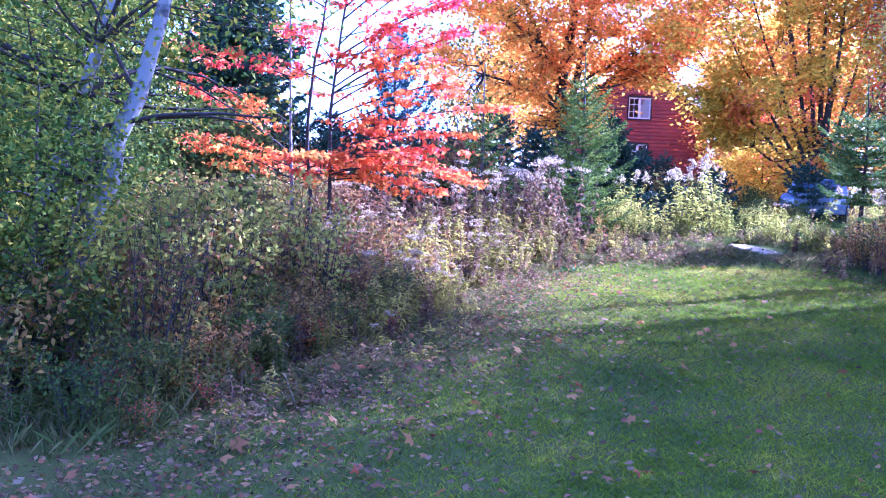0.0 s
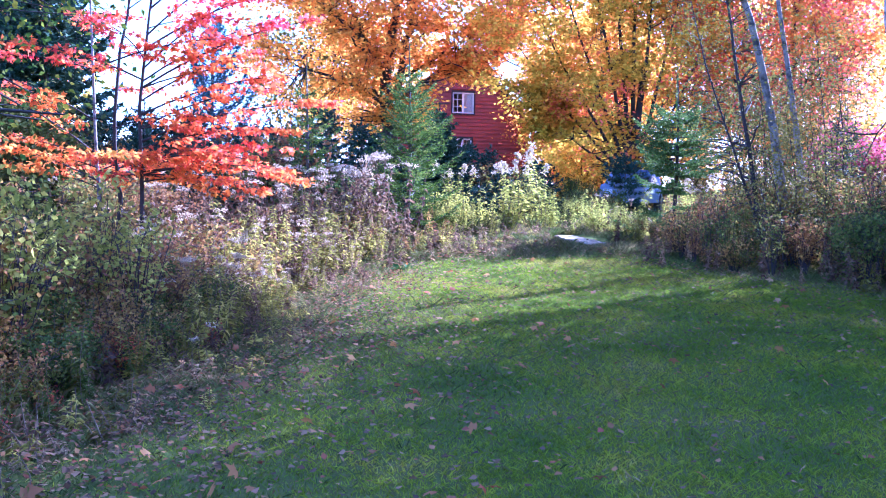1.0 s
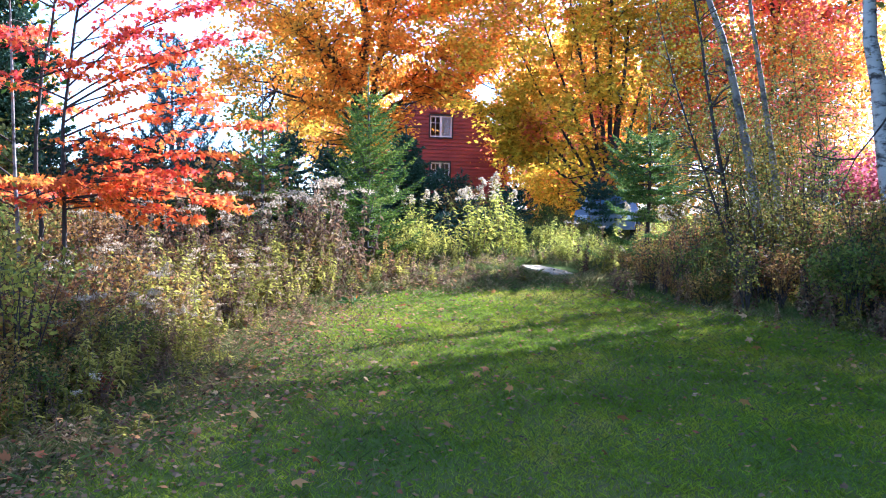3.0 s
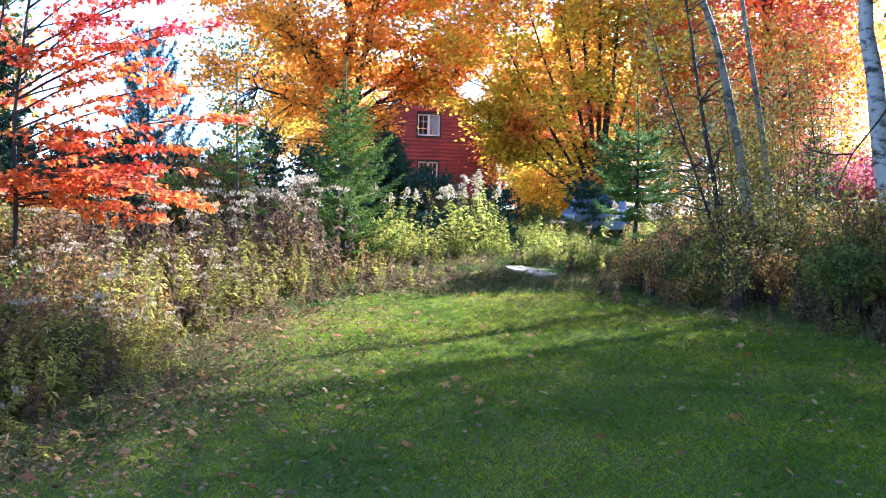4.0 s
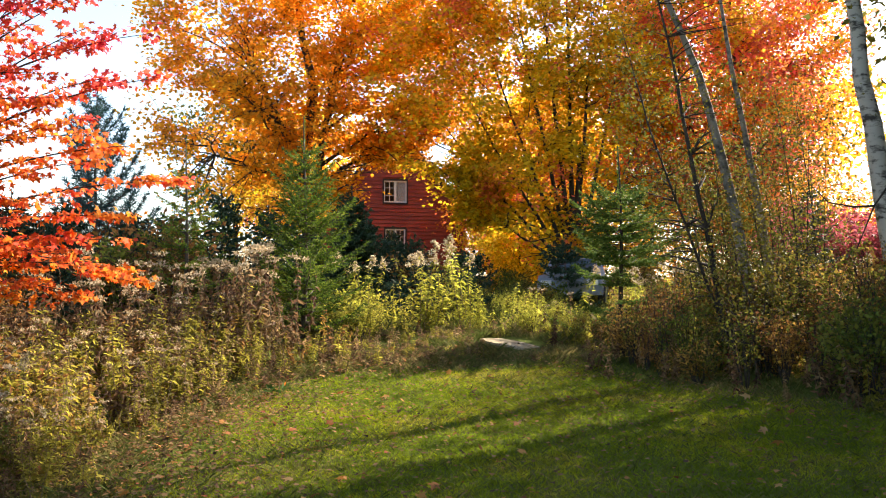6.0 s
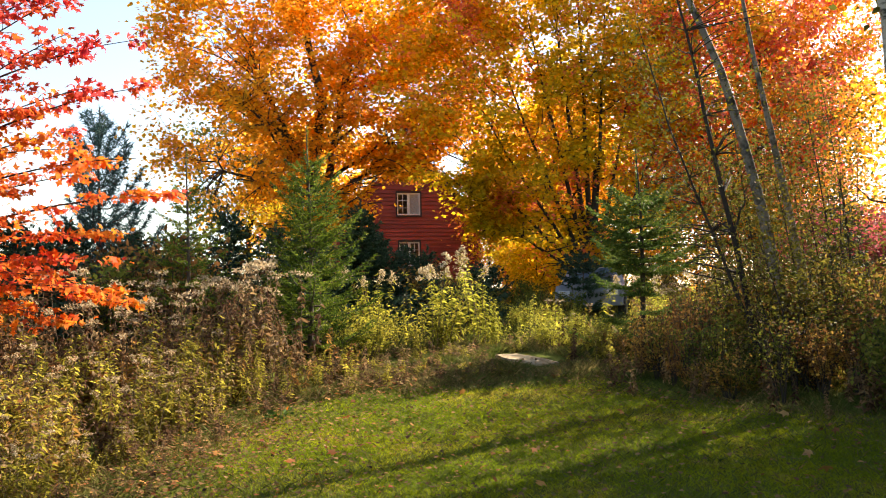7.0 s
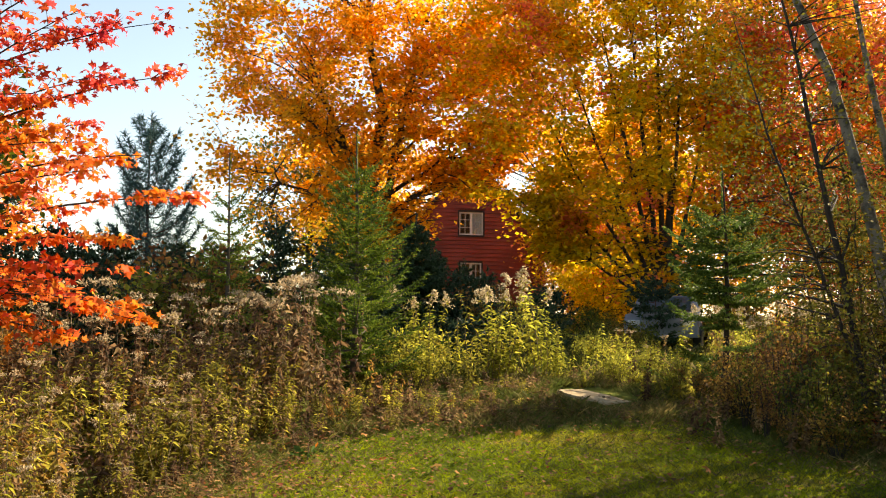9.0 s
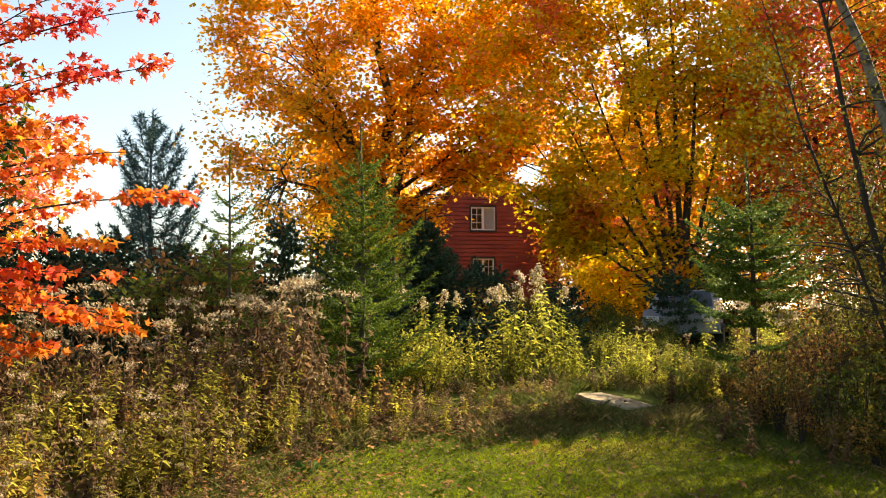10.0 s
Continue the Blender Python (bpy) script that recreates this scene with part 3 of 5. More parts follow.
def conifer(name, at, height, reach, seed, leafmat, label, category="spruce", group="", bare=0.06, gap=0.17, droop=0.12, rise=0.2, needle=0.032, step=0.013, leader=0.12, trunk_r=None, whorl=6, power=0.85, tuft=False, width=1.0, single=False, bark=None, pitch=0.085, thin=None):
    """A spruce, fir or pine: trunk, whorls of boughs with side twigs, and needles all along them."""
    rg = np.random.default_rng(seed)
    root = thing(name, at, label, category, group)
    tr = trunk_r or 0.011 * height + 0.012
    zs = np.linspace(-0.1, height, 12)
    part("trunk", tube(np.stack([0.03 * np.sin(zs), 0.03 * np.cos(1.3 * zs) - 0.03, zs], -1), tr * np.linspace(1, 0.1, 12), 8), bark or M_bark, root, smooth=True)
    wood, spots, aims = [], [], []

    def needles(a, b, dens):
        n = max(2, int(np.linalg.norm(b - a) / step * dens))
        u = rg.uniform(0, 1, (n, 1))
        spots.append(a + (b - a) * u)
        aims.append(np.repeat(unit(b - a)[None], n, 0))

    z = bare * height
    while z < height * (1 - leader):
        t = (z - bare * height) / (height * (1 - bare))
        first = rg.uniform(0, 2 * math.pi)
        for k in range(whorl):
            if thin and thin[0] < z < thin[1] and rg.uniform() < 0.8:
                continue
            az = first + 2 * math.pi * k / whorl + rg.normal() * 0.2
            length = reach * ((1 - t) ** power) * rg.uniform(0.5, 1.2) + 0.05
            out = np.array([math.cos(az), math.sin(az), 0.0])
            zz = z + rg.uniform(-0.3, 0.3) * gap
            p0 = np.array([0, 0, zz])
            p1 = p0 + out * length + UP * length * (rise + 0.5 * t - 0.1)
            path = bow(p0, p1, -UP * droop * length, 6)
            wood.append(tube(path, (0.004 + 0.012 * length) * np.linspace(1, 0.2, 6), 4))
            side = np.array([-out[1], out[0], 0])
            n = max(2, int(length / pitch))
            for j in range(n):
                s = (j + 0.6) / n
                if s < 0.12:
                    continue
                c = path[0] + (p1 - p0) * s - UP * 4 * s * (1 - s) * droop * length
                for sg in (-1, 1):
                    tl = (0.42 * length * (1 - s) + 0.06) * rg.uniform(0.7, 1.2)
                    tl = min(tl, 0.42)
                    e = c + unit(out * 0.75 + sg * side + UP * (rg.uniform(-0.1, 0.25) + (0.7 if tuft else 0))) * tl
                    needles(c, e, 1.0 if not tuft else (1.2 if s > 0.55 else 0.05))
            needles(path[1], path[-2], 1.2)
            needles(path[-2], path[-1], 1.6)
        z += gap * (0.75 + 0.5 * (1 - t)) * rg.uniform(0.85, 1.15)
    needles(np.array([0, 0, height * (1 - leader)]), np.array([0, 0, height]), 1.6)
    if single:
        for w in wood:
            part("bough", w, M_bark, root)
    else:
        tagged(part("bough_work", join(wood), M_bark, root), kind="stuff")
    sp, am = np.concatenate(spots), np.concatenate(aims)
    shape = (NEEDLE[0] * np.array([width, 1, 1]), NEEDLE[1])
    tagged(part("foliage", scatter(rg, sp, needle, shape, 0.15, am, 0.95 if tuft else 0.75), leafmat, root), kind="stuff")
    return root


# pair of leaning birches beside the thicket
b0 = gz(-3.35, 7.9)
broadleaf("birch_tree", (-3.72, 7.9, gz(-3.72, 7.9)), [([(0, 0, -0.1), (0.14, 0, 0.9 - b0), (0.29, 0, 1.6 - b0), (0.45, 0, 2.25 - b0), (0.74, 0, 3.1 - b0), (1.1, 0.1, 4.4), (1.5, 0.3, 6.2), (1.7, 0.4, 8.5)], 0.1)], (0.3, 0.2, 4.4), (2.4, 2.4, 3.4), 11, M_birchleaf, M_birchshade, "leaning white-barked birch with green and yellow leaves", "birch", limbs=9, limb_r=0.12, tips=260, leaves=15000, size=0.058, clump=0.28, flat=0.7, low=0.15, branch_mat=M_darkbark)
broadleaf("birch_tree", (-3.4, 7.75, gz(-3.4, 7.75)), [([(0, 0, -0.1), (0.17, 0, 0.84 - b0), (0.49, 0, 1.6 - b0), (0.66, 0, 2.26 - b0), (0.9, 0, 2.97 - b0), (1.05, 0, 3.6), (1.5, 0.2, 5.6), (1.8, 0.3, 8.2)], 0.122)], (-0.7, 0.9, 3.6), (1.5, 1.6, 3.2), 12, M_birchleaf, M_birchshade, "leaning white birch with dark scars and bent twigs", "birch", limbs=5, limb_r=0.05, tips=150, leaves=8000, size=0.058, clump=0.28, flat=0.7, low=0.2, branch_mat=M_darkbark)
# green and yellow saplings behind the birches
for k, (x, y, h) in enumerate([(-5.2, 9.5, 3.6), (-4.3, 10.8, 3.0), (-6.4, 8.2, 4.2), (-5.6, 12.0, 3.4), (-4.6, 7.0, 2.4), (-3.3, 7.1, 2.6), (-3.9, 6.6, 2.9)]):
    broadleaf("aspen_sapling", (x, y, gz(x, y)), [([(0, 0, -0.1), (0.1, 0, h * 0.5), (0.05, 0.1, h)], 0.03), ([(0.1, 0.1, -0.1), (0.3, 0.2, h * 0.5), (0.5, 0.3, h * 0.85)], 0.022)], (0.1, 0, h * 0.55), (1.1, 1.0, h * 0.55), 20 + k, M_birchleaf, M_bark, "slender sapling with green and yellow leaves", "sapling", "saplings behind the birches", limbs=8, tips=120, leaves=7400, size=0.052, clump=0.22, flat=0.7, low=0.1)

# red maple sapling with three stems and level sprays


def red_maple():
    rg = np.random.default_rng(31)
    x0, y0 = -2.25, 14.6
    z0 = gz(x0, y0)
    root = thing("red_maple", (x0, y0, z0), "young maple with three thin stems and red and orange leaves", "maple")
    stems = [[(-0.17, 0, -0.1), (-0.21, 0, 1.0), (-0.26, 0, 1.7), (-0.33, 0.05, 2.7), (-0.37, 0.05, 3.9), (-0.42, 0.1, 4.8), (-0.5, 0.1, 6.6)], [(0.0, 0.1, -0.1), (-0.01, 0.1, 1.1), (0.03, 0.1, 1.7), (-0.08, 0.1, 2.7), (0.01, 0.1, 3.9), (0.14, 0.15, 4.6), (0.3, 0.2, 7.2)], [(0.37, -0.1, -0.1), (0.37, -0.1, 1.2), (0.37, -0.1, 1.7), (0.32, -0.05, 3.1), (0.45, 0, 4.5), (0.7, 0.1, 6.4)]]
    lines = []
    for s, r0 in zip(stems, (0.035, 0.042, 0.042)):
        p = np.asarray(s, float)
        q = np.stack([np.interp(np.linspace(0, 1, 16), np.linspace(0, 1, len(p)), p[:, k]) for k in range(3)], -1)
        q[:, 2] -= z0 * (q[:, 2] > 0)
        part("stem", tube(q, r0 * np.linspace(1.1, 0.25, 16), 8), M_birchgrey if r0 < 0.04 else M_darkbark, root, smooth=True)
        lines.append(q)
    # sprays: stem, height of the fork, end point
    sprays = [(2, 1.75, (2.75, 0.0, 2.0)), (2, 1.6, (2.2, -0.6, 1.85)), (2, 1.9, (2.5, 0.7, 2.15)), (1, 1.7, (1.6, -0.4, 1.75)), (2, 2.2, (3.25, 0.1, 3.25)), (2, 2.6, (2.8, 0.2, 3.7)), (2, 3.0, (2.2, 0.0, 3.75)), (2, 3.1, (2.35, 0.1, 4.5)), (2, 3.6, (2.8, 0.2, 5.1)), (2, 2.0, (1.9, -0.5, 2.9)), (0, 2.0, (-2.2, 0.1, 3.4)), (0, 1.6, (-2.1, 0, 2.5)), (0, 1.5, (-1.4, -0.5, 2.1)), (1, 2.4, (1.2, -0.6, 2.9)), (0, 2.2, (-1.3, -0.4, 3.2)), (2, 4.2, (2.4, 0.3, 5.9)), (1, 4.2, (1.2, -0.4, 5.0)), (2, 3.9, (1.7, -0.3, 4.4)), (2, 3.3, (2.2, -0.6, 4.9)), (2, 2.8, (2.1, 0.6, 4.1)), (2, 3.8, (2.2, -0.4, 5.4)), (2, 2.4, (2.4, -0.5, 3.4)), (2, 1.8, (2.0, 0.3, 2.4)), (2, 1.7, (2.5, -0.4, 2.15)), (2, 4.4, (2.0, 0.2, 5.9)), (2, 3.0, (2.9, 0.4, 4.6))]
    sprays += [(2, 1.7, (2.3, -0.3, 1.7)), (2, 1.9, (2.6, 0.2, 2.5)), (2, 2.1, (2.7, -0.3, 2.75)), (1, 1.8, (2.0, -0.7, 2.3)), (0, 1.8, (-1.9, -0.2, 2.35)), (0, 1.9, (-2.0, 0.2, 2.6)), (0, 2.5, (-1.9, -0.2, 3.5)), (1, 1.9, (0.9, -0.9, 2.2)), (0, 1.7, (0.4, -1.0, 1.9)), (2, 2.4, (1.6, -0.8, 2.6))]
    for k in range(24):
        a = rg.uniform(0, 2 * math.pi)
        z = 1.5 + 4.6 * rg.uniform() ** 1.1
        ln = rg.uniform(0.9, 2.2) * np.interp(z, [1, 3, 6], [1, 1, 0.65])
        sprays.append((int(rg.integers(0, 3)), z, (ln * math.cos(a), ln * math.sin(a), z + 0.32 * ln + rg.uniform(-0.2, 0.2))))
    for s, zf, end in sprays:
        q = lines[s]
        zf = min(zf - z0 * 0.0, q[-1, 2] - 0.3)
        p0 = np.array([np.interp(zf, q[:, 2], q[:, k]) for k in range(3)])
        p1 = np.array([end[0], end[1], max(end[2] - z0, zf - 0.3)])
        ln = np.linalg.norm(p1 - p0)
        path = bow(p0, p1, UP * 0.06 * ln, 8)
        branch = part("branch", tube(path, (0.004 + 0.005 * ln) * np.linspace(1, 0.2, 8), 5), M_darkbark, root)
        wood, spots, aims = [], [], []
        out = unit(p1 - p0)
        side = unit(np.cross(out, UP))
        for j in range(int(9 * ln)):
            u = rg.uniform(0.18, 1.0)
            c = bow(p0, p1, UP * 0.06 * ln, 30)[int(29 * u)]
            tl = rg.uniform(0.15, 0.42) * (1.25 - 0.6 * u)
            e = c + (side * rg.choice([-1, 1]) + 0.6 * out + UP * rg.uniform(-0.12, 0.1)) * tl
            wood.append(tube(bow(c, e, UP * 0.02, 3), np.array([0.004, 0.003, 0.001]), 3))
            m = 11
            spots.append(c + (e - c) * rg.uniform(0.2, 1.1, (m, 1)) + rg.normal(size=(m, 3)) * np.array([0.075, 0.075, 0.02]))
            aims.append(np.repeat((unit(e - c) - 0.5 * UP)[None], m, 0))
        tagged(part("twig_work", join(wood), M_darkbark, branch), kind="stuff")
        tagged(part("foliage", scatter(rg, np.concatenate(spots), 0.076, STAR, 0.55, np.concatenate(aims), 0.6), M_red, branch), kind="stuff")


red_maple()

# large maples in front of the cabin
z = gz(4.2, 33.6)
broadleaf("maple_tree", (4.3, 33.6, z), [([(0, 0, -0.2), (0.0, 0, 2.2), (-0.35, 0, 5.0), (0.1, 0, 7.0), (-0.4, 0, 9.5), (-0.6, 0, 14.0)], 0.33), ([(-0.1, 0, 2.6), (0.3, 0.3, 4.8), (0.7, 0.4, 7.0), (1.4, 0.6, 10.5)], 0.2), ([(-0.2, 0, 4.6), (-1.2, -0.3, 6.2), (-2.3, -0.4, 8.8)], 0.15)], (-0.3, 0, 8.6), (6.2, 3.6, 6.8), 41, M_orange, M_darkbark, "large sugar maple with glowing orange leaves and dark limbs", "maple", limbs=44, tips=1600, leaves=62000, size=0.13, shape=LOBED, clump=0.28, flat=0.28, hole=0.3, lift=0.8, gaps=[(4.55, 7.05 - z, 0.5, 0.42), (-2.5, 7.0 - z, 0.45, 0.3), (-3.6, 6.2 - z, 0.6, 0.3)], boxy=3.2, low=0.28, shell=0.2, floor=2.8, skirt=(1, 1.75, 7.0, 1.75), boughs=[((2.7, 0, 5.35), (2.0, 1.3, 0.75), 100), ((0.7, 0, 3.7), (1.0, 1.2, 0.9), 45), ((4.4, 0, 7.2), (1.6, 1.4, 1.6), 110), ((3.4, 0, 9.4), (2.2, 1.6, 1.8), 150)])
z = gz(12.3, 30)
fan = [([(0.3, 0, -0.2), (0.35, 0, 0.9), (0.4, 0, 1.8), (0.5, 0, 3.4), (0.6, 0, 5.2)], 0.25)]
for lean, top, r in [(-4.3, 4.4, 0.06), (-4.0, 5.6, 0.07), (-3.4, 6.8, 0.075), (-2.6, 8.2, 0.085), (-1.6, 9.4, 0.09), (-0.8, 10.4, 0.1), (0.1, 11.0, 0.11), (1.0, 9.8, 0.1), (2.0, 8.4, 0.085), (2.9, 6.2, 0.07)]:
    fan.append(([(0.3 + 0.02 * lean, 0, 1.2), (0.25 + 0.38 * lean, 0.05 * lean, 0.36 * top + 0.5), (0.12 + 0.7 * lean, -0.1, 0.7 * top + 0.1), (lean, -0.2, top)], r))
broadleaf("maple_tree", (12.2, 30.5, z), fan, (-0.6, 0, 7.4), (5.7, 3.2, 7.4), 44, M_olive, M_darkbark, "maple turning from green to yellow, orange and red", "maple", limbs=46, tips=1600, leaves=58000, size=0.13, shape=LOBED, clump=0.29, flat=0.28, hole=0.36, lift=0.8, gaps=[(-4.4, 6.65 - z, 0.8, 0.52), (-3.74, 7.17 - z, 0.3, 0.25), (-0.8, 7.9 - z, 0.35, 0.3), (-1.74, 8.55 - z, 0.22, 0.3), (-1.07, 6.7 - z, 0.18, 0.22), (-1.55, 5.2 - z, 0.35, 0.22)], boxy=4.5, low=0.1, shell=0.2, floor=1.3, skirt=(-1, -1.4, 0.82, 2.9), boughs=[((-3.5, 0, 4.85), (1.55, 1.2, 0.75), 120), ((-2.9, 0, 3.7), (0.9, 1.1, 0.9), 60), ((-3.1, 0, 2.9), (0.7, 1.1, 0.7), 45), ((-3.6, 0, 9.0), (2.0, 1.5, 1.8), 120), ((-2.3, 0, 3.5), (1.1, 1.1, 0.7), 60), ((-1.5, 0, 10.6), (2.6, 1.6, 1.8), 150), ((-0.2, 0, 7.3), (1.8, 1.5, 1.6), 110)])
z = gz(18.5, 31)
broadleaf("maple_tree", (19, 31.5, z), [([(0, 0, -0.2), (0.1, 0, 3), (0.3, 0, 7), (0, 0, 12)], 0.3), ([(0, 0, 2.2), (-1.3, 0, 5), (-2.2, 0, 9)], 0.18)], (-0.6, 0, 7.8), (5.4, 3.4, 7.2), 46, M_farred, M_darkbark, "maple with pink-red and orange leaves", "maple", limbs=36, tips=1000, leaves=54000, size=0.135, shape=LOBED, clump=0.42, flat=0.36, hole=0.12, low=0.2, shell=0.3, floor=1.2)

# conifers
conifer("spruce_tree", (2.84, 19.3, gz(2.84, 19.3)), 3.95, 1.5, 51, M_spruce, "young green spruce with a long bare leader", gap=0.2, whorl=8, leader=0.17, width=2.0, needle=0.038, step=0.0065, rise=0.36, power=1.0, pitch=0.075, single=True)
conifer("spruce_tree", (0.75, 21, gz(0.75, 21)), 3.8, 1.15, 52, M_spruce, "slim young spruce with sparse upper boughs", gap=0.27, whorl=6, leader=0.2, width=2.2, needle=0.034, step=0.007, rise=0.3, power=0.95, pitch=0.065, single=True)
conifer("spruce_tree", (8.52, 18.5, gz(8.52, 18.5)), 3.5, 1.3, 53, M_midspruce, "small spruce with a bare dark trunk and a flat crown", bare=0.06, gap=0.21, whorl=6, leader=0.27, rise=0.2, width=2.6, needle=0.042, step=0.0055, pitch=0.06, trunk_r=0.06, power=0.55, thin=(0.3, 1.15), single=True, bark=M_darkbark)
conifer("spruce_tree", (4.35, 24, gz(4.35, 24)), 3.1, 1.15, 54, M_darkspruce, "dark green spruce with close-set boughs", gap=0.13, whorl=8, width=3.0, needle=0.055, step=0.007)
for x, y, h, r, sd in [(-0.6, 24.5, 2.6, 1.3, 55), (1.4, 25.5, 3.3, 1.2, 56), (-2.6, 25.0, 2.6, 1.4, 57), (6.6, 27.5, 2.2, 1.1, 58), (5.8, 27.0, 2.2, 1.0, 71), (6.2, 28.6, 2.4, 1.1, 72), (8.6, 28.5, 1.7, 1.1, 59), (5.4, 29, 2.9, 1.3, 64), (2.6, 27.5, 2.9, 1.4, 65), (0.2, 27.5, 2.9, 1.4, 66), (-1.4, 22.4, 2.0, 1.0, 67), (-3.0, 22.6, 2.3, 1.2, 74), (-2.2, 26.4, 3.0, 1.5, 75), (-3.6, 27.0, 3.2, 1.6, 76), (5.7, 22.4, 1.5, 0.9, 151), (6.9, 23.6, 1.6, 0.9, 152), (3.3, 22.4, 2.0, 1.0, 153), (4.9, 21.6, 1.1, 0.8, 154), (-4.2, 24, 2.8, 1.4, 68), (10.4, 26, 2.0, 1.2, 69), (3.4, 31, 2.8, 1.4, 70)]:
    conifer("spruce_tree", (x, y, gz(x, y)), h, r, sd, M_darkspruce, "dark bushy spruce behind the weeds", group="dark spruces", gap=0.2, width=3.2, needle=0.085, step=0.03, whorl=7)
conifer("pine_tree", (-1.8, 28, gz(-1.8, 28)), 5.9, 2.1, 61, M_pine, "blue-green young pine with upright candles", "pine", bare=0.1, gap=0.5, rise=0.75, droop=0.3, needle=0.16, step=0.012, leader=0.1, whorl=7, width=0.7, power=0.75, tuft=True)
conifer("spruce_tree", (12.2, 18, gz(12.2, 18)), 3.0, 0.8, 62, M_darkspruce, "thin dark spruce behind the shrubs", bare=0.2, gap=0.18, width=2.4, needle=0.045, step=0.009)
conifer("spruce_tree", (14.9, 18, gz(14.9, 18)), 2.6, 0.8, 63, M_darkspruce, "thin dark spruce behind the shrubs", bare=0.2, gap=0.18, width=2.4, needle=0.045, step=0.009)

# birches and thin trees beside the shrubs


def pts(*rows):
    return [tuple(r) for r in rows]


def standing(name, x, y, path, r0, seed, bark, leafmat, label, crown, radii, category="birch", leaves=3500, tips=90, limbs=7, low=0.45, size=0.07, more=(), group=""):
    """A thin tree whose stem runs through places given in the world."""
    z0 = gz(x, y)
    rel = [(0, 0, -0.1)] + [(px - x, py - y, pz - z0) for px, py, pz in path]
    stems = [(rel, r0)] + [([(px - x, py - y, pz - z0) for px, py, pz in p], r) for p, r in more]
    return broadleaf(name, (x, y, z0), stems, crown, radii, seed, leafmat, bark, label, category, group, limbs=limbs, tips=tips, leaves=leaves, size=size, clump=0.25, flat=0.8, low=low, branch_mat=M_darkbark)


# the birches' dense crowns lie above the view, added to shade lawn and thicket
standing("birch_tree", 9.18, 15.3, pts((9.15, 15.3, 1.51), (9.09, 15.3, 2.25), (8.86, 15.3, 3.54), (8.48, 15.3, 4.81), (8.05, 15.3, 5.88), (7.3, 15.4, 7.6), (6.9, 15.4, 9.0)), 0.12, 71, M_birchgrey, M_yellowleaf, "slanting grey birch, nearly bare below an unseen dense crown added for shade", (-1.2, 0.7, 7.9), (2.2, 1.9, 1.8), leaves=8000, tips=150, limbs=9, low=0.75, size=0.11)
standing("birch_tree", 9.95, 15.8, pts((9.87, 15.8, 1.89), (9.71, 15.8, 2.96), (9.52, 15.8, 4.21), (9.23, 15.8, 5.35), (9.1, 15.8, 6.3), (8.8, 15.8, 9.4)), 0.088, 72, M_birchgrey, M_yellowleaf, "slim grey birch with bare twigs below an unseen crown added for shade", (-0.5, 0.4, 8.2), (2.3, 1.7, 2.0), leaves=8000, tips=150, limbs=9, low=0.75, size=0.11)
standing("alder_tree", 8.75, 15.2, pts((8.52, 15.2, 2.05), (8.24, 15.2, 3.5), (7.96, 15.2, 4.93), (7.78, 15.2, 5.82), (7.4, 15.3, 7.4)), 0.05, 73, M_darkbark, M_yellowleaf, "thin dark alder stem with olive and yellow leaves", (-0.8, 0.3, 3.9), (1.2, 1.2, 2.6), "alder", leaves=3800, tips=240, limbs=16, low=0.2, size=0.055, more=[(pts((8.7, 15.2, 1.2), (8.1, 15.1, 2.6), (7.4, 15.0, 4.2), (7.0, 15.0, 5.6)), 0.03)])
standing("birch_tree", 11.85, 15.0, pts((11.78, 15, 1.35), (11.5, 15, 2.3), (11.29, 15, 3.62), (11.05, 15, 4.84), (10.9, 15, 6.06), (10.75, 15, 8.0), (10.6, 15, 10.0), (10.6, 15, 13.5)), 0.235, 74, M_birch, M_yellowleaf, "stout white birch with black scars", (-0.8, 0.0, 11.2), (3.0, 2.8, 3.0), leaves=9500, tips=220, limbs=14, low=0.55, size=0.12)
standing("birch_tree", 9.12, 11.0, pts((9.1, 11, 1.3), (9.08, 11, 2.2), (9.06, 11, 3.6), (9.1, 11, 4.6), (9.2, 11, 9.0)), 0.11, 75, M_birchshade, M_yellowleaf, "white birch trunk with a long arching branch", (1.2, 0.0, 6.8), (2.6, 2.6, 2.2), leaves=12000, tips=190, limbs=12, low=0.4, size=0.065)
for k, (x, y, h) in enumerate([(9.5, 17.2, 3.2), (10.3, 17.8, 3.4), (9.5, 16.4, 4.2), (10.8, 17.0, 4.0), (9.3, 15.0, 3.0), (10.2, 15.5, 4.3), (8.6, 14.3, 2.0), (10.9, 16.0, 4.4)]):
    broadleaf("alder_sapling", (x, y, gz(x, y)), [([(0, 0, -0.1), (-0.1, 0, h * 0.5), (-0.35, 0.1, h)], 0.022), ([(0.1, 0.1, -0.1), (0.25, 0.2, h * 0.45), (0.4, 0.3, h * 0.8)], 0.016), ([(-0.1, 0, -0.1), (-0.3, 0, h * 0.4), (-0.5, 0, h * 0.7)], 0.016)], (-0.1, 0, h * 0.6), (0.8, 0.9, h * 0.5), 80 + k, M_yellowleaf, M_darkbark, "thin-stemmed sapling with sparse olive and yellow leaves", "sapling", "saplings beside the birches", limbs=10, tips=170, leaves=2300, size=0.055, clump=0.25, flat=0.8, low=0.1)
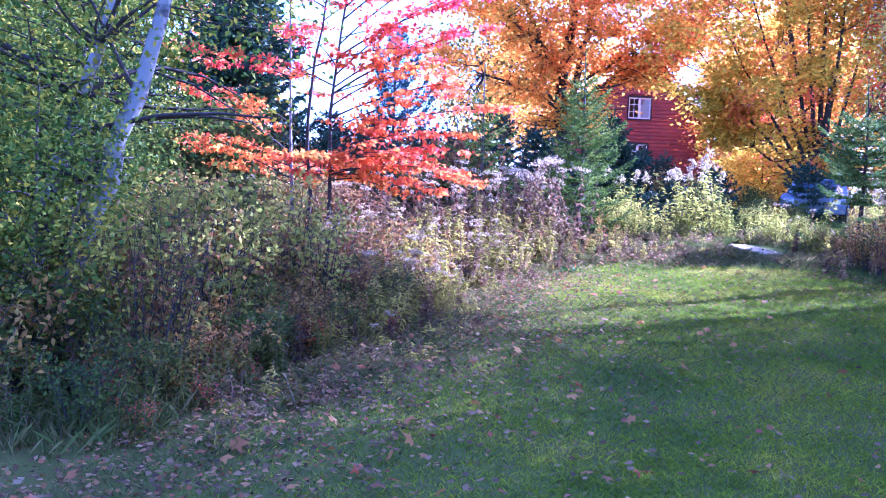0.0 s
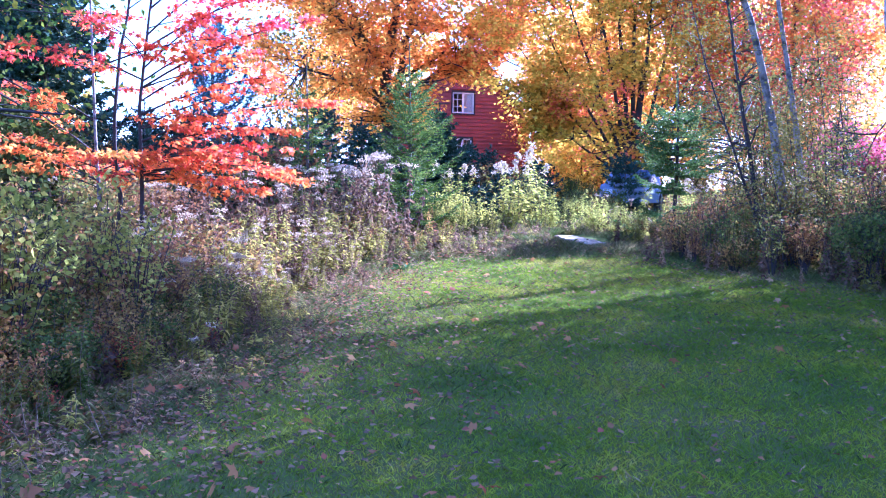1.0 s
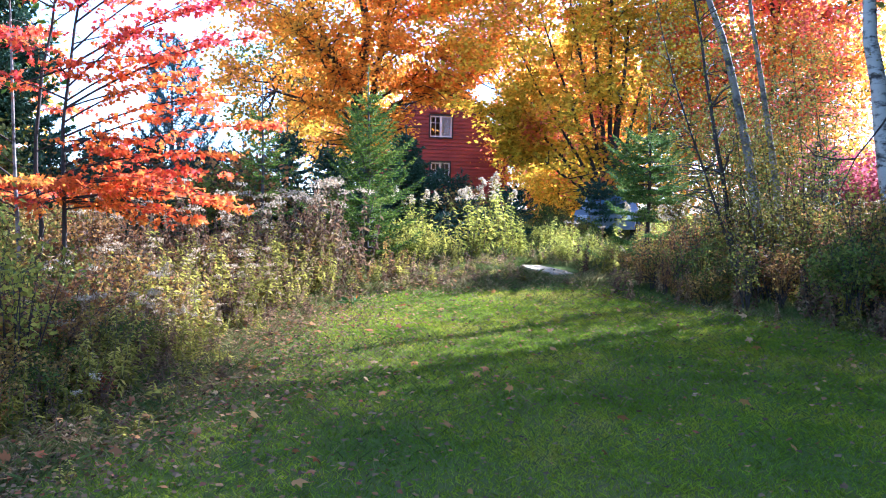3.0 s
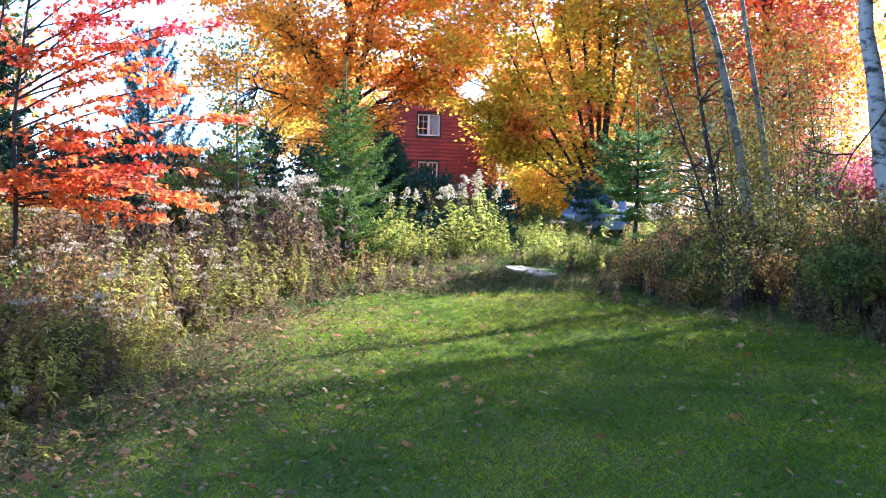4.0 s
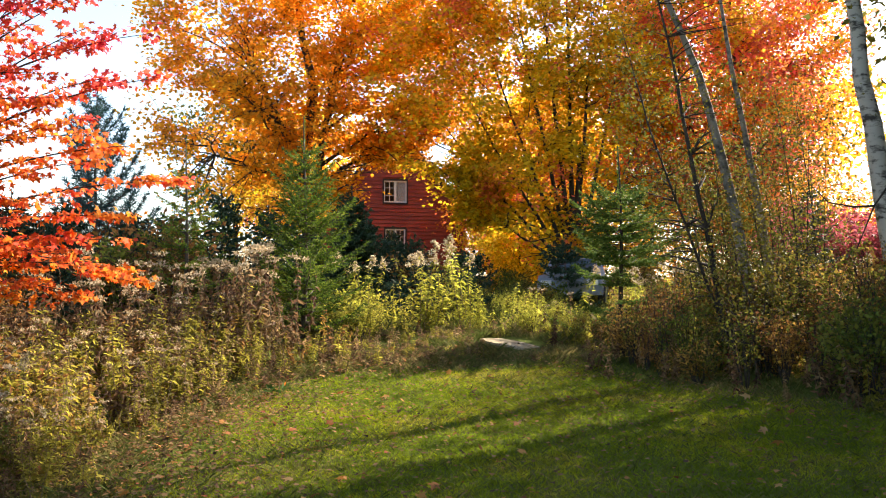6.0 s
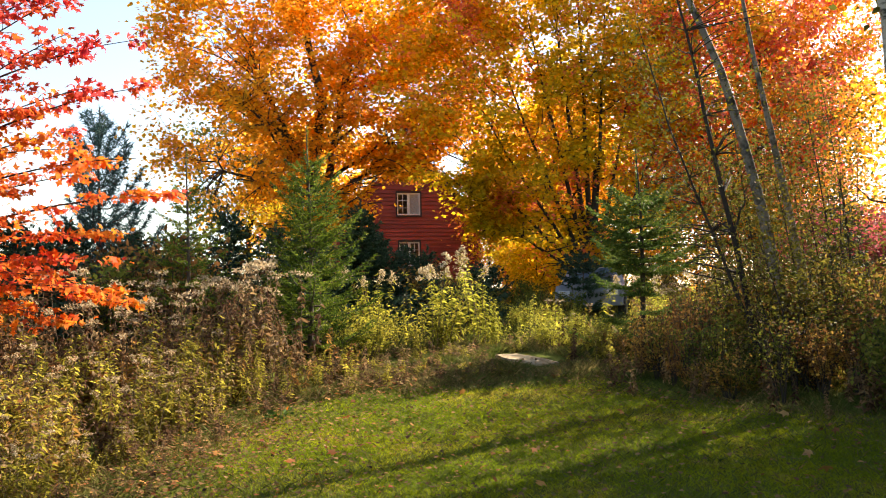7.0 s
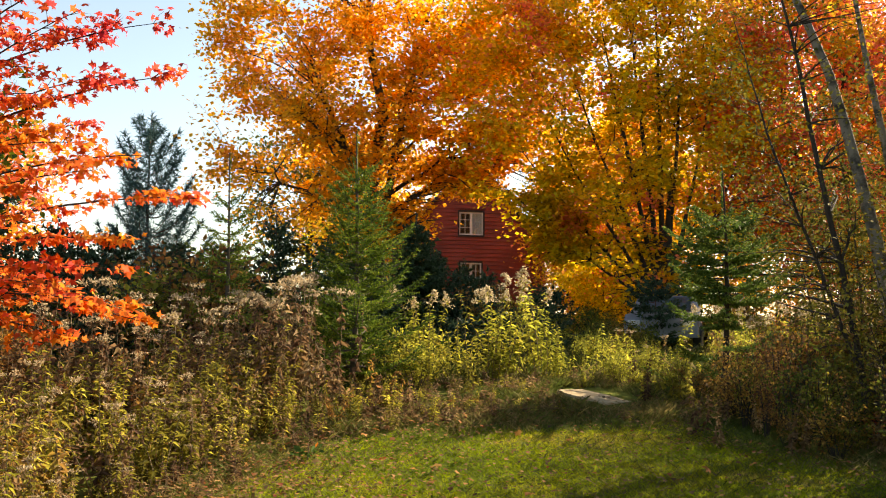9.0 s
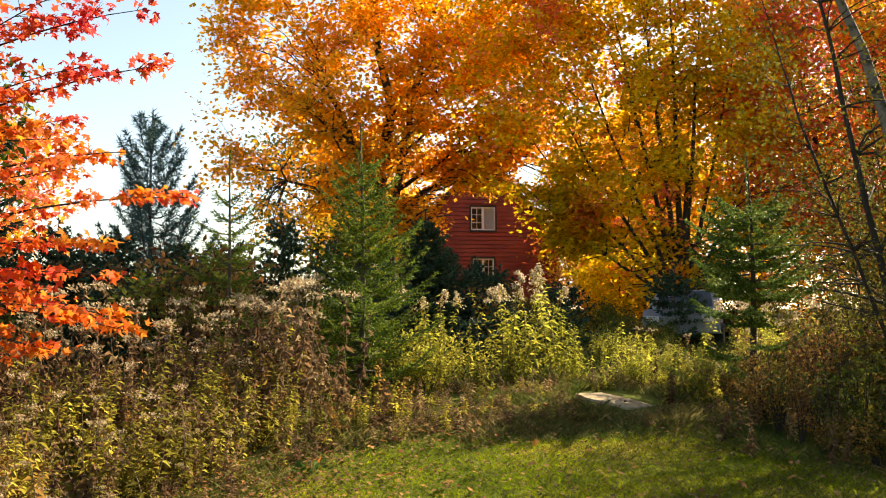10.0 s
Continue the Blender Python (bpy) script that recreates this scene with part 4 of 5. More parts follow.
# taller unseen trees, added outside the view to shade the lawn from the sunny side
for k, (x, y, h, cz) in enumerate([(13.6, 13.9, 9.0, 0.6), (12.6, 10.2, 9.0, 0.6), (15.2, 15.0, 10.5, 0.7), (16.4, 13.1, 11.5, 0.72), (13.0, 14.5, 10.0, 0.74), (17.5, 15.6, 10.0, 0.6), (11.8, 6.5, 9.0, 0.6), (9.9, 10.0, 10.5, 0.66), (10.6, 12.2, 15.0, 0.76), (11.8, 10.7, 15.0, 0.74), (9.5, 7.2, 10.0, 0.62)]):
    broadleaf("birch_tree", (x, y, gz(x, y)), [([(0, 0, -0.1), (0.1, 0, h * 0.4), (-0.1, 0.2, h)], 0.13)], (0, 0, h * cz), (2.5, 2.5, h * (1.02 - cz)), 90 + k, M_yellowleaf, M_birch, "unseen birch with yellowing leaves, added to shade the lawn", "birch", "birches beside the lawn", limbs=14, tips=180, leaves=5800, size=0.15, clump=0.36, flat=0.7, low=0.4 if cz < 0.7 else 0.6)
# lower unseen trees added to block low sun and sky light
for k, (x, y, h) in enumerate([(13.8, 9.6, 5.5), (10.2, 7.9, 5.0), (10.8, 5.6, 5.5), (13.0, 10.9, 6.0), (17.5, 13.0, 7.0), (14.0, 10.5, 6.0), (16.0, 12.0, 7.0), (9.9, 8.6, 5.5), (9.7, 6.2, 5.5), (9.6, 4.0, 5.5), (9.3, 1.8, 5.5), (9.0, -0.4, 6.0)]):
    broadleaf("small_tree", (x, y, gz(x, y)), [([(0, 0, -0.2), (0.1, 0, h * 0.4), (0, 0.1, h * 0.9)], 0.06), ([(0.1, 0.1, -0.2), (0.4, 0.2, h * 0.4), (0.7, 0.3, h * 0.8)], 0.04)], (0, 0, h * 0.52), (1.8, 1.8, 0.5 * h), 180 + k, M_birchleaf, M_darkbark, "unseen bushy young tree, added to shade the lawn", "small tree", "young trees beside the lawn", limbs=12, tips=150, leaves=4200, size=0.2, clump=0.3, flat=0.6, low=0.05)
arch = [b for b in bpy.data.objects if b.name.startswith("birch_tree") and abs(b.matrix_basis.translation.x - 9.12) < 0.01][0]
ax, ay, az = arch.matrix_basis.translation
for path, r in (([(9.1, 11.1, 3.62), (8.95, 11.3, 3.68), (8.65, 11.3, 3.53), (8.42, 11.3, 3.2), (8.05, 11.3, 2.76), (7.82, 11.3, 2.3)], 0.022), ([(8.05, 11.3, 2.76), (7.8, 11.3, 2.74), (7.5, 11.3, 2.78), (7.3, 11.3, 2.95)], 0.014), ([(8.95, 11.3, 3.68), (8.6, 11.2, 4.2), (8.3, 11.2, 4.9)], 0.012)):
    q = np.array(path) - np.array([ax, ay, az])
    part("limb", tube(q, r * np.linspace(1, 0.25, len(q)), 6), M_darkbark, arch, smooth=True)
# bushy undergrowth trees beyond the shrubs
for k, (x, y, h, mat) in enumerate([(12.0, 34.6, 3.2, M_olive), (13.4, 38, 4.2, M_olive), (15.0, 41, 4.5, M_farred), (17.5, 45, 6.0, M_orange), (15.2, 49.0, 6.5, M_olive), (15.4, 44.0, 4.4, M_orange), (16.2, 46.5, 5.2, M_olive), (14.6, 42.0, 3.6, M_olive), (14.9, 45.5, 6.0, M_orange), (5.0, 47.5, 6.5, M_olive), (13.9, 42.0, 3.9, M_olive), (20, 28, 4.5, M_farred), (23.5, 29, 4.2, M_farred), (27, 31, 5.0, M_orange), (18, 34, 5.0, M_orange), (31, 34, 5.5, M_farred), (15.0, 37, 4.0, M_birchleaf), (22, 24.5, 3.2, M_yellowleaf), (36, 38, 6.0, M_orange), (-8.5, 25, 3.6, M_birchleaf), (-5.5, 21, 2.8, M_yellowleaf)]):
    broadleaf("small_tree", (x, y, gz(x, y)), [([(0, 0, -0.2), (0.1, 0, h * 0.4), (0, 0.1, h * 0.9)], 0.05), ([(0.1, 0.1, -0.2), (0.4, 0.2, h * 0.4), (0.8, 0.3, h * 0.8)], 0.04)], (0, 0, h * 0.5), (0.55 * h, 0.45 * h, 0.5 * h), 160 + k, mat, M_darkbark, "low bushy tree in autumn colour", "small tree", "small trees beyond the shrubs", limbs=12, tips=160, leaves=5500, size=0.14, clump=0.4, flat=0.5, low=0.05)
for k, (x, y, h) in enumerate([(16.4, 23.2, 2.6), (17.7, 22.6, 2.4), (18.9, 23.6, 2.3), (17.2, 25.4, 3.3), (19.4, 26.0, 3.0), (20.9, 25.0, 2.2)]):
    broadleaf("maple_sapling", (x, y, gz(x, y)), [([(0, 0, -0.2), (0.1, 0, h * 0.4), (0, 0.1, h * 0.9)], 0.035), ([(0.1, 0.1, -0.2), (0.3, 0.2, h * 0.4), (0.6, 0.2, h * 0.75)], 0.025)], (0, 0, h * 0.52), (0.95, 0.9, 0.5 * h), 340 + k, M_pinkleaf, M_darkbark, "maple sapling with pink and crimson leaves", "sapling", "crimson saplings beyond the thicket", limbs=12, tips=140, leaves=4200, size=0.11, shape=LOBED, clump=0.26, flat=0.45, low=0.08)
# trees further off
for k, (x, y, h, mat) in enumerate([(-9, 30, 9, M_birchleaf), (-14, 26, 9, M_yellowleaf), (37, 34, 8, M_farred), (25, 38, 12, M_orange), (22, 44, 12, M_olive), (-20, 40, 12, M_orange), (-12, 46, 9, M_farred), (-9, 17.5, 7, M_birchleaf), (-11.5, 13, 8, M_birchleaf), (15.5, 42, 10, M_orange), (2, 56, 11, M_yellowleaf), (7, 60, 14, M_olive), (24, 64, 14, M_orange), (20.5, 53, 11, M_orange), (4.5, 55, 10, M_orange), (20, 58, 12, M_farred)]):
    broadleaf("tree", (x, y, gz(x, y)), [([(0, 0, -0.2), (0.2, 0, h * 0.4), (0, 0.2, h * 0.95)], 0.02 * h)], (0, 0, h * 0.6), (0.42 * h, 0.4 * h, 0.45 * h), 120 + k, mat, M_darkbark, "autumn tree at the edge of the woods", "tree", "trees at the edge of the woods", limbs=16, tips=200, leaves=5200, size=0.28, clump=0.5, flat=0.45, hole=0.4, low=0.2)
for k, (x, y, h) in enumerate([(-5.6, 24.5, 8.5), (-8, 22, 5.5), (-7.2, 27, 6.5), (-11, 21, 7), (-7.5, 18.5, 4.5), (-14, 33, 9)]):
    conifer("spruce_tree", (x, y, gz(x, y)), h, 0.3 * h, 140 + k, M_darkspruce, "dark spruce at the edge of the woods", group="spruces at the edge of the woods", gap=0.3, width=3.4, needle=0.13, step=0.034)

# ---- shrubs and weeds ----


def shrub_model(name, seed, reach, height, leaves, size, leafmat, label, category="shrub", group="", shape=OVAL):
    rg = np.random.default_rng(seed)
    root = thing(name, (0, 0, 0), label, category, group)
    wood, spots, aims = [], [], []
    n = 16
    for k in range(n):
        a = rg.uniform(0, 2 * math.pi)
        o = np.array([math.cos(a), math.sin(a), 0])
        p0 = o * 0.1 * reach - 0.08 * UP
        p1 = o * reach * rg.uniform(0.25, 1.0) + UP * height * rg.uniform(0.55, 1.0)
        path = bow(p0, p1, UP * 0.12 * height + rg.normal(size=3) * 0.05, 7)
        wood.append(tube(path, 0.009 * np.linspace(1, 0.25, 7), 4))
        for j in range(7):
            c = path[rg.integers(2, 7)]
            e = c + rg.normal(size=3) * np.array([0.24, 0.24, 0.16]) * reach + UP * 0.05
            wood.append(tube(bow(c, e, UP * 0.02, 3), np.array([0.004, 0.003, 0.0015]), 3))
            m = max(3, leaves // (n * 7))
            spots.append(c + (e - c) * rg.uniform(0.1, 1.1, (m, 1)) + rg.normal(size=(m, 3)) * 0.055)
            aims.append(np.repeat(unit(e - c)[None], m, 0))
    tagged(part("twig_work", join(wood), M_darkbark, root), kind="stuff")
    at = np.concatenate(spots)
    at[:, 2] = np.maximum(at[:, 2], 0.02)
    tagged(part("foliage", scatter(rg, at, size, shape, 0.4, np.concatenate(aims), 0.8), leafmat, root), kind="stuff")
    return root


def herb_model(name, seed, height, leaves, leaf, leafmat, headmat, head, label, group, stems=3, heads=1, shape=ARCHED, droop=0.1, level=1.1, splay=0.14):
    """A tall weed: bending stems, leaves in ranks all the way up, and a seed head (plume: nodding spire; flat: level clusters)."""
    rg = np.random.default_rng(seed)
    root = thing(name, (0, 0, 0), label, name.replace("_", " "), group)
    wood, lv, tops = [], [], []
    for k in range(stems):
        tall = height * (1.0 if k == 0 else rg.uniform(0.6, 0.95))
        foot = rg.normal(size=3) * np.array([0.12, 0.12, 0]) * (k > 0) - UP * 0.05
        tip = foot + np.array([rg.normal() * splay, rg.normal() * splay, 1.0]) * tall
        stem = bow(foot, tip, rg.normal(size=3) * np.array([0.05, 0.05, 0]) * tall, 8)
        wood.append(tube(stem, 0.006 * np.linspace(1, 0.35, 8), 4))
        n = leaves // stems
        u = np.sort(rg.uniform(0.1, 0.98, n))
        at = np.stack([np.interp(u, np.linspace(0, 1, 8), stem[:, q]) for q in range(3)], -1)
        a = 2.4 * np.arange(n) + rg.normal(size=n) * 0.35 + seed
        aim = np.stack([np.cos(a), np.sin(a), 0.25 - droop - rg.uniform(0, 0.5, n)], -1)
        lv.append(scatter(rg, at, leaf * np.interp(u, [0, 0.45, 1], [0.9, 1.15, 0.55]), shape, level, aim * 2.0, 0.35))
        tops.append(stem)
    lf = join(lv)
    fluff, fa = [], []
    for stem in tops[:heads]:
        if head == "plume":
            nod = unit(rg.normal(size=3) * np.array([1, 1, 0]))
            for k in range(13):
                s = k / 12
                c = stem[-1] - UP * 0.13 * height * (1 - s) + nod * 0.05 * s
                o = unit(rg.normal(size=3) * np.array([1, 1, 0.1]) + UP * 0.1)
                e = c + o * 0.11 * (1.15 - s)
                wood.append(tube(bow(c, e, UP * 0.03, 3), np.array([0.003, 0.002, 0.001]), 3))
                m = 12
                fluff.append(c + (e - c) * rg.uniform(0.15, 1.1, (m, 1)) + rg.normal(size=(m, 3)) * 0.013)
                fa.append(np.repeat(o[None], m, 0))
        elif head == "flat":
            for k in range(7):
                o = unit(rg.normal(size=3) * np.array([1, 1, 0]))
                c = stem[-1] - UP * 0.1
                e = stem[-1] + o * rg.uniform(0.02, 0.14) + UP * rg.uniform(-0.03, 0.03)
                wood.append(tube(bow(c, e, -UP * 0.015, 3), np.array([0.003, 0.002, 0.0015]), 3))
                m = 10
                fluff.append(e + rg.normal(size=(m, 3)) * np.array([0.022, 0.022, 0.008]))
                fa.append(np.repeat(UP[None] * 0.6, m, 0))
    tagged(part("stem_work", join(wood), M_stem, root), kind="stuff")
    tagged(part("foliage", lf, leafmat, root), kind="stuff")
    if fluff:
        tagged(part("seed_fluff", scatter(rg, np.concatenate(fluff), 0.036, OVAL, 0.5, np.concatenate(fa), 0.9), headmat, root), kind="stuff")
    return root


def plant(models, rg, x, y, scale, tilt=7.0):
    m = models[int(rg.integers(0, len(models)))]
    turn = rg.uniform(0, 360)
    if y > 17.5 and abs(x - 2.2 - 0.432 * (y - 6.0)) < 0.045 * (y - 6.0):
        scale = min(scale, 0.85 if y < 22 else 0.72)   # low growth along the drive where the car stands
    return copy_thing(m, pose(x, y, gz(x, y), rg.normal() * tilt * 0.5, rg.normal() * tilt * 0.5, turn) @ Matrix.Scale(scale, 4))


def settle(models, x, y, rz, scale):
    """The models themselves stand in the thicket too."""
    for k, m in enumerate(models):
        m.matrix_basis = pose(x + 0.3 * k, y + 0.35 * k, gz(x + 0.3 * k, y + 0.35 * k), 0, 0, rz + 70 * k) @ Matrix.Scale(scale, 4)


rg = np.random.default_rng(77)


def free(x, y):
    """Away from the spruce that stands at the lawn's head."""
    return not (1.95 < x < 4.4 and y > 17.3)


leafy = [herb_model("tall_weed", 260 + k, 1.3, 150, 0.12, M_herb, None, "", "leafy weed stalk with rows of narrow olive leaves", "leafy weeds in the thicket") for k in range(6)]
golden = [herb_model("goldenrod", 200 + k, 1.45, 130, 0.115, M_herb_lit, M_goldplume, "plume", "tall goldenrod gone to pale seed, with yellow-green leaves", "goldenrod in the thicket", heads=1) for k in range(5)]
# leafy stalks in the leaf colour brightened for sun
lit_leafy = [herb_model("leafy_goldenrod", 280 + k, 1.3, 130, 0.12, M_herb_lit, None, "", "leafy yellow-green goldenrod without flowers", "goldenrod on the bank") for k in range(4)]
asters = [herb_model("aster", 210 + k, 1.35, 84, 0.10, M_herb_brown, M_plume, "flat", "withered aster with whitish fluffy seed clusters", "asters in the thicket", heads=1, shape=CURLED, droop=0.6, level=0.5) for k in range(6)]
withered = [herb_model("withered_weed", 220 + k, 1.1, 90, 0.115, M_herb_brown if k % 3 else M_herb, None, "", "brown withered weed with curled leaves", "withered weeds in the thicket", shape=CURLED, droop=0.6, level=0.4) for k in range(6)]
clumps = [herb_model("weed_clump", 320 + k, 1.05, 170, 0.1, (M_herb_brown, M_herb, M_herb_brown, M_russet)[k % 4], M_plume, "flat" if k % 3 == 1 else "", "tangled clump of brown and yellowing weeds", "weed clumps in the thicket", stems=6, heads=2, shape=CURLED, droop=0.4, level=0.4, splay=0.34) for k in range(6)]
settle(clumps, -0.9, 12.6, 20, 0.9)
settle(leafy, -0.6, 13.2, 10, 0.9)
low = [herb_model("low_weed", 270 + k, 0.36, 66, 0.075, M_herb_brown if k % 2 else M_herb, None, "", "low straggling weed at the edge of the grass", "low weeds at the lawn edge") for k in range(4)]
settle(low, 3.0, 17.2, 0, 0.9)
settle(lit_leafy, 4.6, 20.0, 0, 0.8)
settle(golden, 4.95, 19.35, 10, 1.04)
settle(asters, 0.0, 16.2, 40, 1.0)
# weeds under the birches take the leaf colours darkened for shade
shade_weed = [herb_model("green_weed", 310 + k, 1.25, 150, 0.11, M_shrub_shaded, None, "", "leafy green weed stalk with leaf colours darkened for shade", "green weeds under the birches") for k in range(3)]
settle(shade_weed, -2.3, 7.6, 30, 0.7)
settle(withered, -1.6, 11.0, 80, 0.8)

# band of weeds on the shaded side of the lawn
count = 0
while count < 205:
    y = rg.uniform(5.8, 18.6)
    d = rg.uniform(0.1, 1.0) ** 1.3 * 4.2
    x = float(left_edge(y)) - 0.15 - d
    h = np.interp(d, [0, 0.5, 1.5, 4], [0.4, 0.65, 0.9, 1.0]) * rg.uniform(0.6, 1.3) * np.interp(y, [5, 9, 12, 16], [0.75, 0.8, 0.9, 1.0])
    if free(x, y):
        plant(withered, rg, x, y, h)
        count += 1
for k in range(180):
    y = rg.uniform(9.5, 18.8)
    d = rg.uniform(0, 1) ** 1.2 * 4.0
    x = float(left_edge(y)) - 0.15 + rg.normal() * 0.2 - d
    h = np.interp(d, [0, 0.6, 1.6, 4], [0.45, 0.68, 0.85, 0.95]) * rg.uniform(0.6, 1.3) * np.interp(y, [9, 13, 16], [0.8, 0.9, 1.0])
    if free(x, y):
        plant(golden if rg.uniform() < 0.02 else leafy, rg, x, y, h)
for k in range(110):
    y = rg.uniform(10.5, 20.5)
    d = rg.uniform(0, 1) ** 1.3 * 4.2
    x = float(left_edge(min(y, 18.0))) - 0.4 - d
    if free(x, y):
        plant(asters, rg, x, y, np.interp(d, [0, 1, 4], [0.6, 0.8, 0.95]) * rg.uniform(0.75, 1.2) * np.interp(y, [12, 16, 18], [0.8, 0.95, 1.05]))
for k in range(80):
    y = rg.uniform(9.0, 17.5)
    plant(withered, rg, float(right_edge(y)) + rg.uniform(-0.1, 2.8), y, rg.uniform(0.4, 0.95))
for k in range(60):
    plant(asters if rg.uniform() < 0.6 else golden, rg, rg.uniform(8.5, 16), rg.uniform(16.5, 21), rg.uniform(0.7, 1.05))
for k in range(70):
    y = rg.uniform(5.6, 10.5)
    plant(leafy if rg.uniform() < 0.5 and y > 8.5 else shade_weed, rg, float(left_edge(y)) - rg.uniform(0.1, 2.0), y, rg.uniform(0.45, 0.85))
for k in range(150):
    y = rg.uniform(8.5, 18.0)
    d = rg.uniform(0, 1) ** 1.1 * 3.8
    x = float(left_edge(y)) - 0.2 - d
    if free(x, y):
        plant(clumps, rg, x, y, np.interp(d, [0, 0.6, 2], [0.5, 0.75, 1.0]) * rg.uniform(0.75, 1.2), 14)
# rough growth on the bank
for k in range(170):
    x, y = rg.uniform(2.6, 8.2), rg.uniform(16.6, 19.3)
    if 5.5 < x < 7.0 and 16.4 < y < 18.6:
        continue
    plant(low, rg, x, y, rg.uniform(0.5, 1.1), 25)
for k in range(140):
    y = rg.uniform(5.6, 17)
    plant(low, rg, float(left_edge(y)) + rg.normal() * 0.35 - 0.05, y, rg.uniform(0.35, 1.1), 25)
# tall goldenrod clumps on the bank
for cx, cy, sp, n, top in [(5.1, 19.5, 0.16, 3, 1.62), (5.7, 19.6, 0.12, 2, 1.7), (6.15, 19.5, 0.13, 4, 1.25), (3.95, 19.6, 0.15, 4, 1.45), (4.4, 19.2, 0.2, 3, 0.8), (7.05, 19.6, 0.22, 6, 1.2), (6.6, 19.1, 0.25, 3, 0.65), (3.7, 18.9, 0.25, 4, 0.95), (8.0, 18.4, 0.3, 5, 0.7), (7.7, 19.4, 0.3, 5, 0.9)]:
    for k in range(n):
        x, y = cx + rg.normal() * sp, cy + rg.normal() * sp
        plant(golden if top > 1.4 else lit_leafy, rg, x, y, top / (1.45 if top > 1.4 else 1.3) * rg.uniform(0.88, 1.06), 5)

# pale weeds behind the small spruce
for k in range(36):
    plant((lit_leafy, asters, lit_leafy)[k % 3], rg, rg.uniform(7.3, 11.0), rg.uniform(18.9, 21.0), rg.uniform(0.35, 0.65), 9)
# tall asters in front of the two young spruces
rt = np.random.default_rng(23)
for k in range(15):
    plant(asters, rt, rt.uniform(1.35, 2.5), rt.uniform(17.0, 18.3), rt.uniform(0.9, 1.35), 5)
for k in range(32):
    y = rg.uniform(16.6, 19.2)
    x = rg.uniform(-1.6, 2.15) if rg.uniform() < 0.75 else rg.uniform(-4.5, -1.6)
    plant(asters, rg, x, y, rg.uniform(0.85, 1.35), 6)

# shrubs
dull = [shrub_model("shrub", 230 + k, 0.75, 1.15, 1150, 0.075, M_shrub, "leafy shrub with dull green and brown leaves", group="shrubs beside the lawn") for k in range(4)]
# the same shrubs again, their leaves coloured darker to stand for shade
shaded_shrubs = [shrub_model("hazel_shrub", 235 + k, 0.75, 1.15, 1150, 0.07, M_shrub_shaded, "leafy shrub with green and yellowing leaves, coloured darker for shade", group="hazel shrubs at the lawn edge") for k in range(3)]
russet = [shrub_model("russet_shrub", 240 + k, 0.75, 1.1, 1000, 0.072, M_russet, "shrub with russet and yellow-brown leaves", group="russet shrubs in the thicket") for k in range(4)]
green = [shrub_model("bush", 250 + k, 0.6, 0.85, 1300, 0.06, M_herb_lit, "low leafy bush with yellow-green leaves", group="green bushes") for k in range(3)]
for x, y, sc in [(3.75, 18.75, 0.75), (2.2, 18.4, 0.6), (6.9, 18.7, 0.55), (7.6, 18.2, 0.5)]:
    plant(green, rg, x, y, sc)
for x, y in [(9.2, 24.6), (9.7, 25.2), (9.0, 25.6)]:
    plant(dull, rg, x, y, 0.72)
settle(dull, 8.6, 12.2, 0, 0.9)
settle(shaded_shrubs, -3.6, 8.6, 20, 0.9)
settle(russet, -3.5, 12.4, 30, 1.0)
settle(green, 3.6, 20.0, 50, 0.8)
for k in range(95):
    y = rg.uniform(8.5, 17.8)
    d = rg.uniform(0, 1) * 5.5
    x = float(right_edge(y)) + 0.55 + d
    plant((dull, shaded_shrubs, russet, russet)[int(rg.integers(0, 4))], rg, x, y, np.interp(d, [0, 1, 4], [0.45, 0.65, 0.8]) * rg.uniform(0.65, 1.25))
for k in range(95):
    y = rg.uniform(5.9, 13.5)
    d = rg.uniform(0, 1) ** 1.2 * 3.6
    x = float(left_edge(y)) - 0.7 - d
    plant(shaded_shrubs if rg.uniform() < 0.62 else russet, rg, x, y, np.interp(d, [0, 1, 3], [0.45, 0.85, 1.1]) * rg.uniform(0.8, 1.15))
for k in range(40):
    y = rg.uniform(11, 24)
    x = float(left_edge(min(y, 14.5))) - rg.uniform(2.0, 8.5)
    plant(russet if rg.uniform() < 0.6 else dull, rg, x, y, rg.uniform(0.8, 1.25))
for k in range(34):
    x, y = rg.uniform(8.9, 11.2), rg.uniform(15.6, 17.6)
    plant((russet, dull, russet)[k % 3], rg, x, y, rg.uniform(0.5, 0.95))
for k in range(14):
    y = rg.uniform(18.5, 23)
    x = rg.uniform(7.2, 12)
    plant(green if rg.uniform() < 0.7 else russet, rg, x, y, rg.uniform(0.55, 0.95) if abs(x - 6.2) > 1.2 or y > 19.6 else 0.3)
for k in range(110):
    x, y = rg.uniform(2, 30), rg.uniform(20.5, 31)
    if abs(x - 2.2 - 0.432 * (y - 6)) < 1.4 or (2.5 < x < 8.5 and y < 24.5):
        continue
    plant((russet, dull, green)[int(rg.integers(0, 3))], rg, x, y, rg.uniform(0.9, 1.5) if not (2.5 < x < 10 and y < 25) else rg.uniform(0.5, 0.8))

for k in range(30):
    x, y = rg.uniform(-7, 1.2), rg.uniform(21.5, 29)
    plant(russet if rg.uniform() < 0.6 else dull, rg, x, y, rg.uniform(1.3, 2.0))

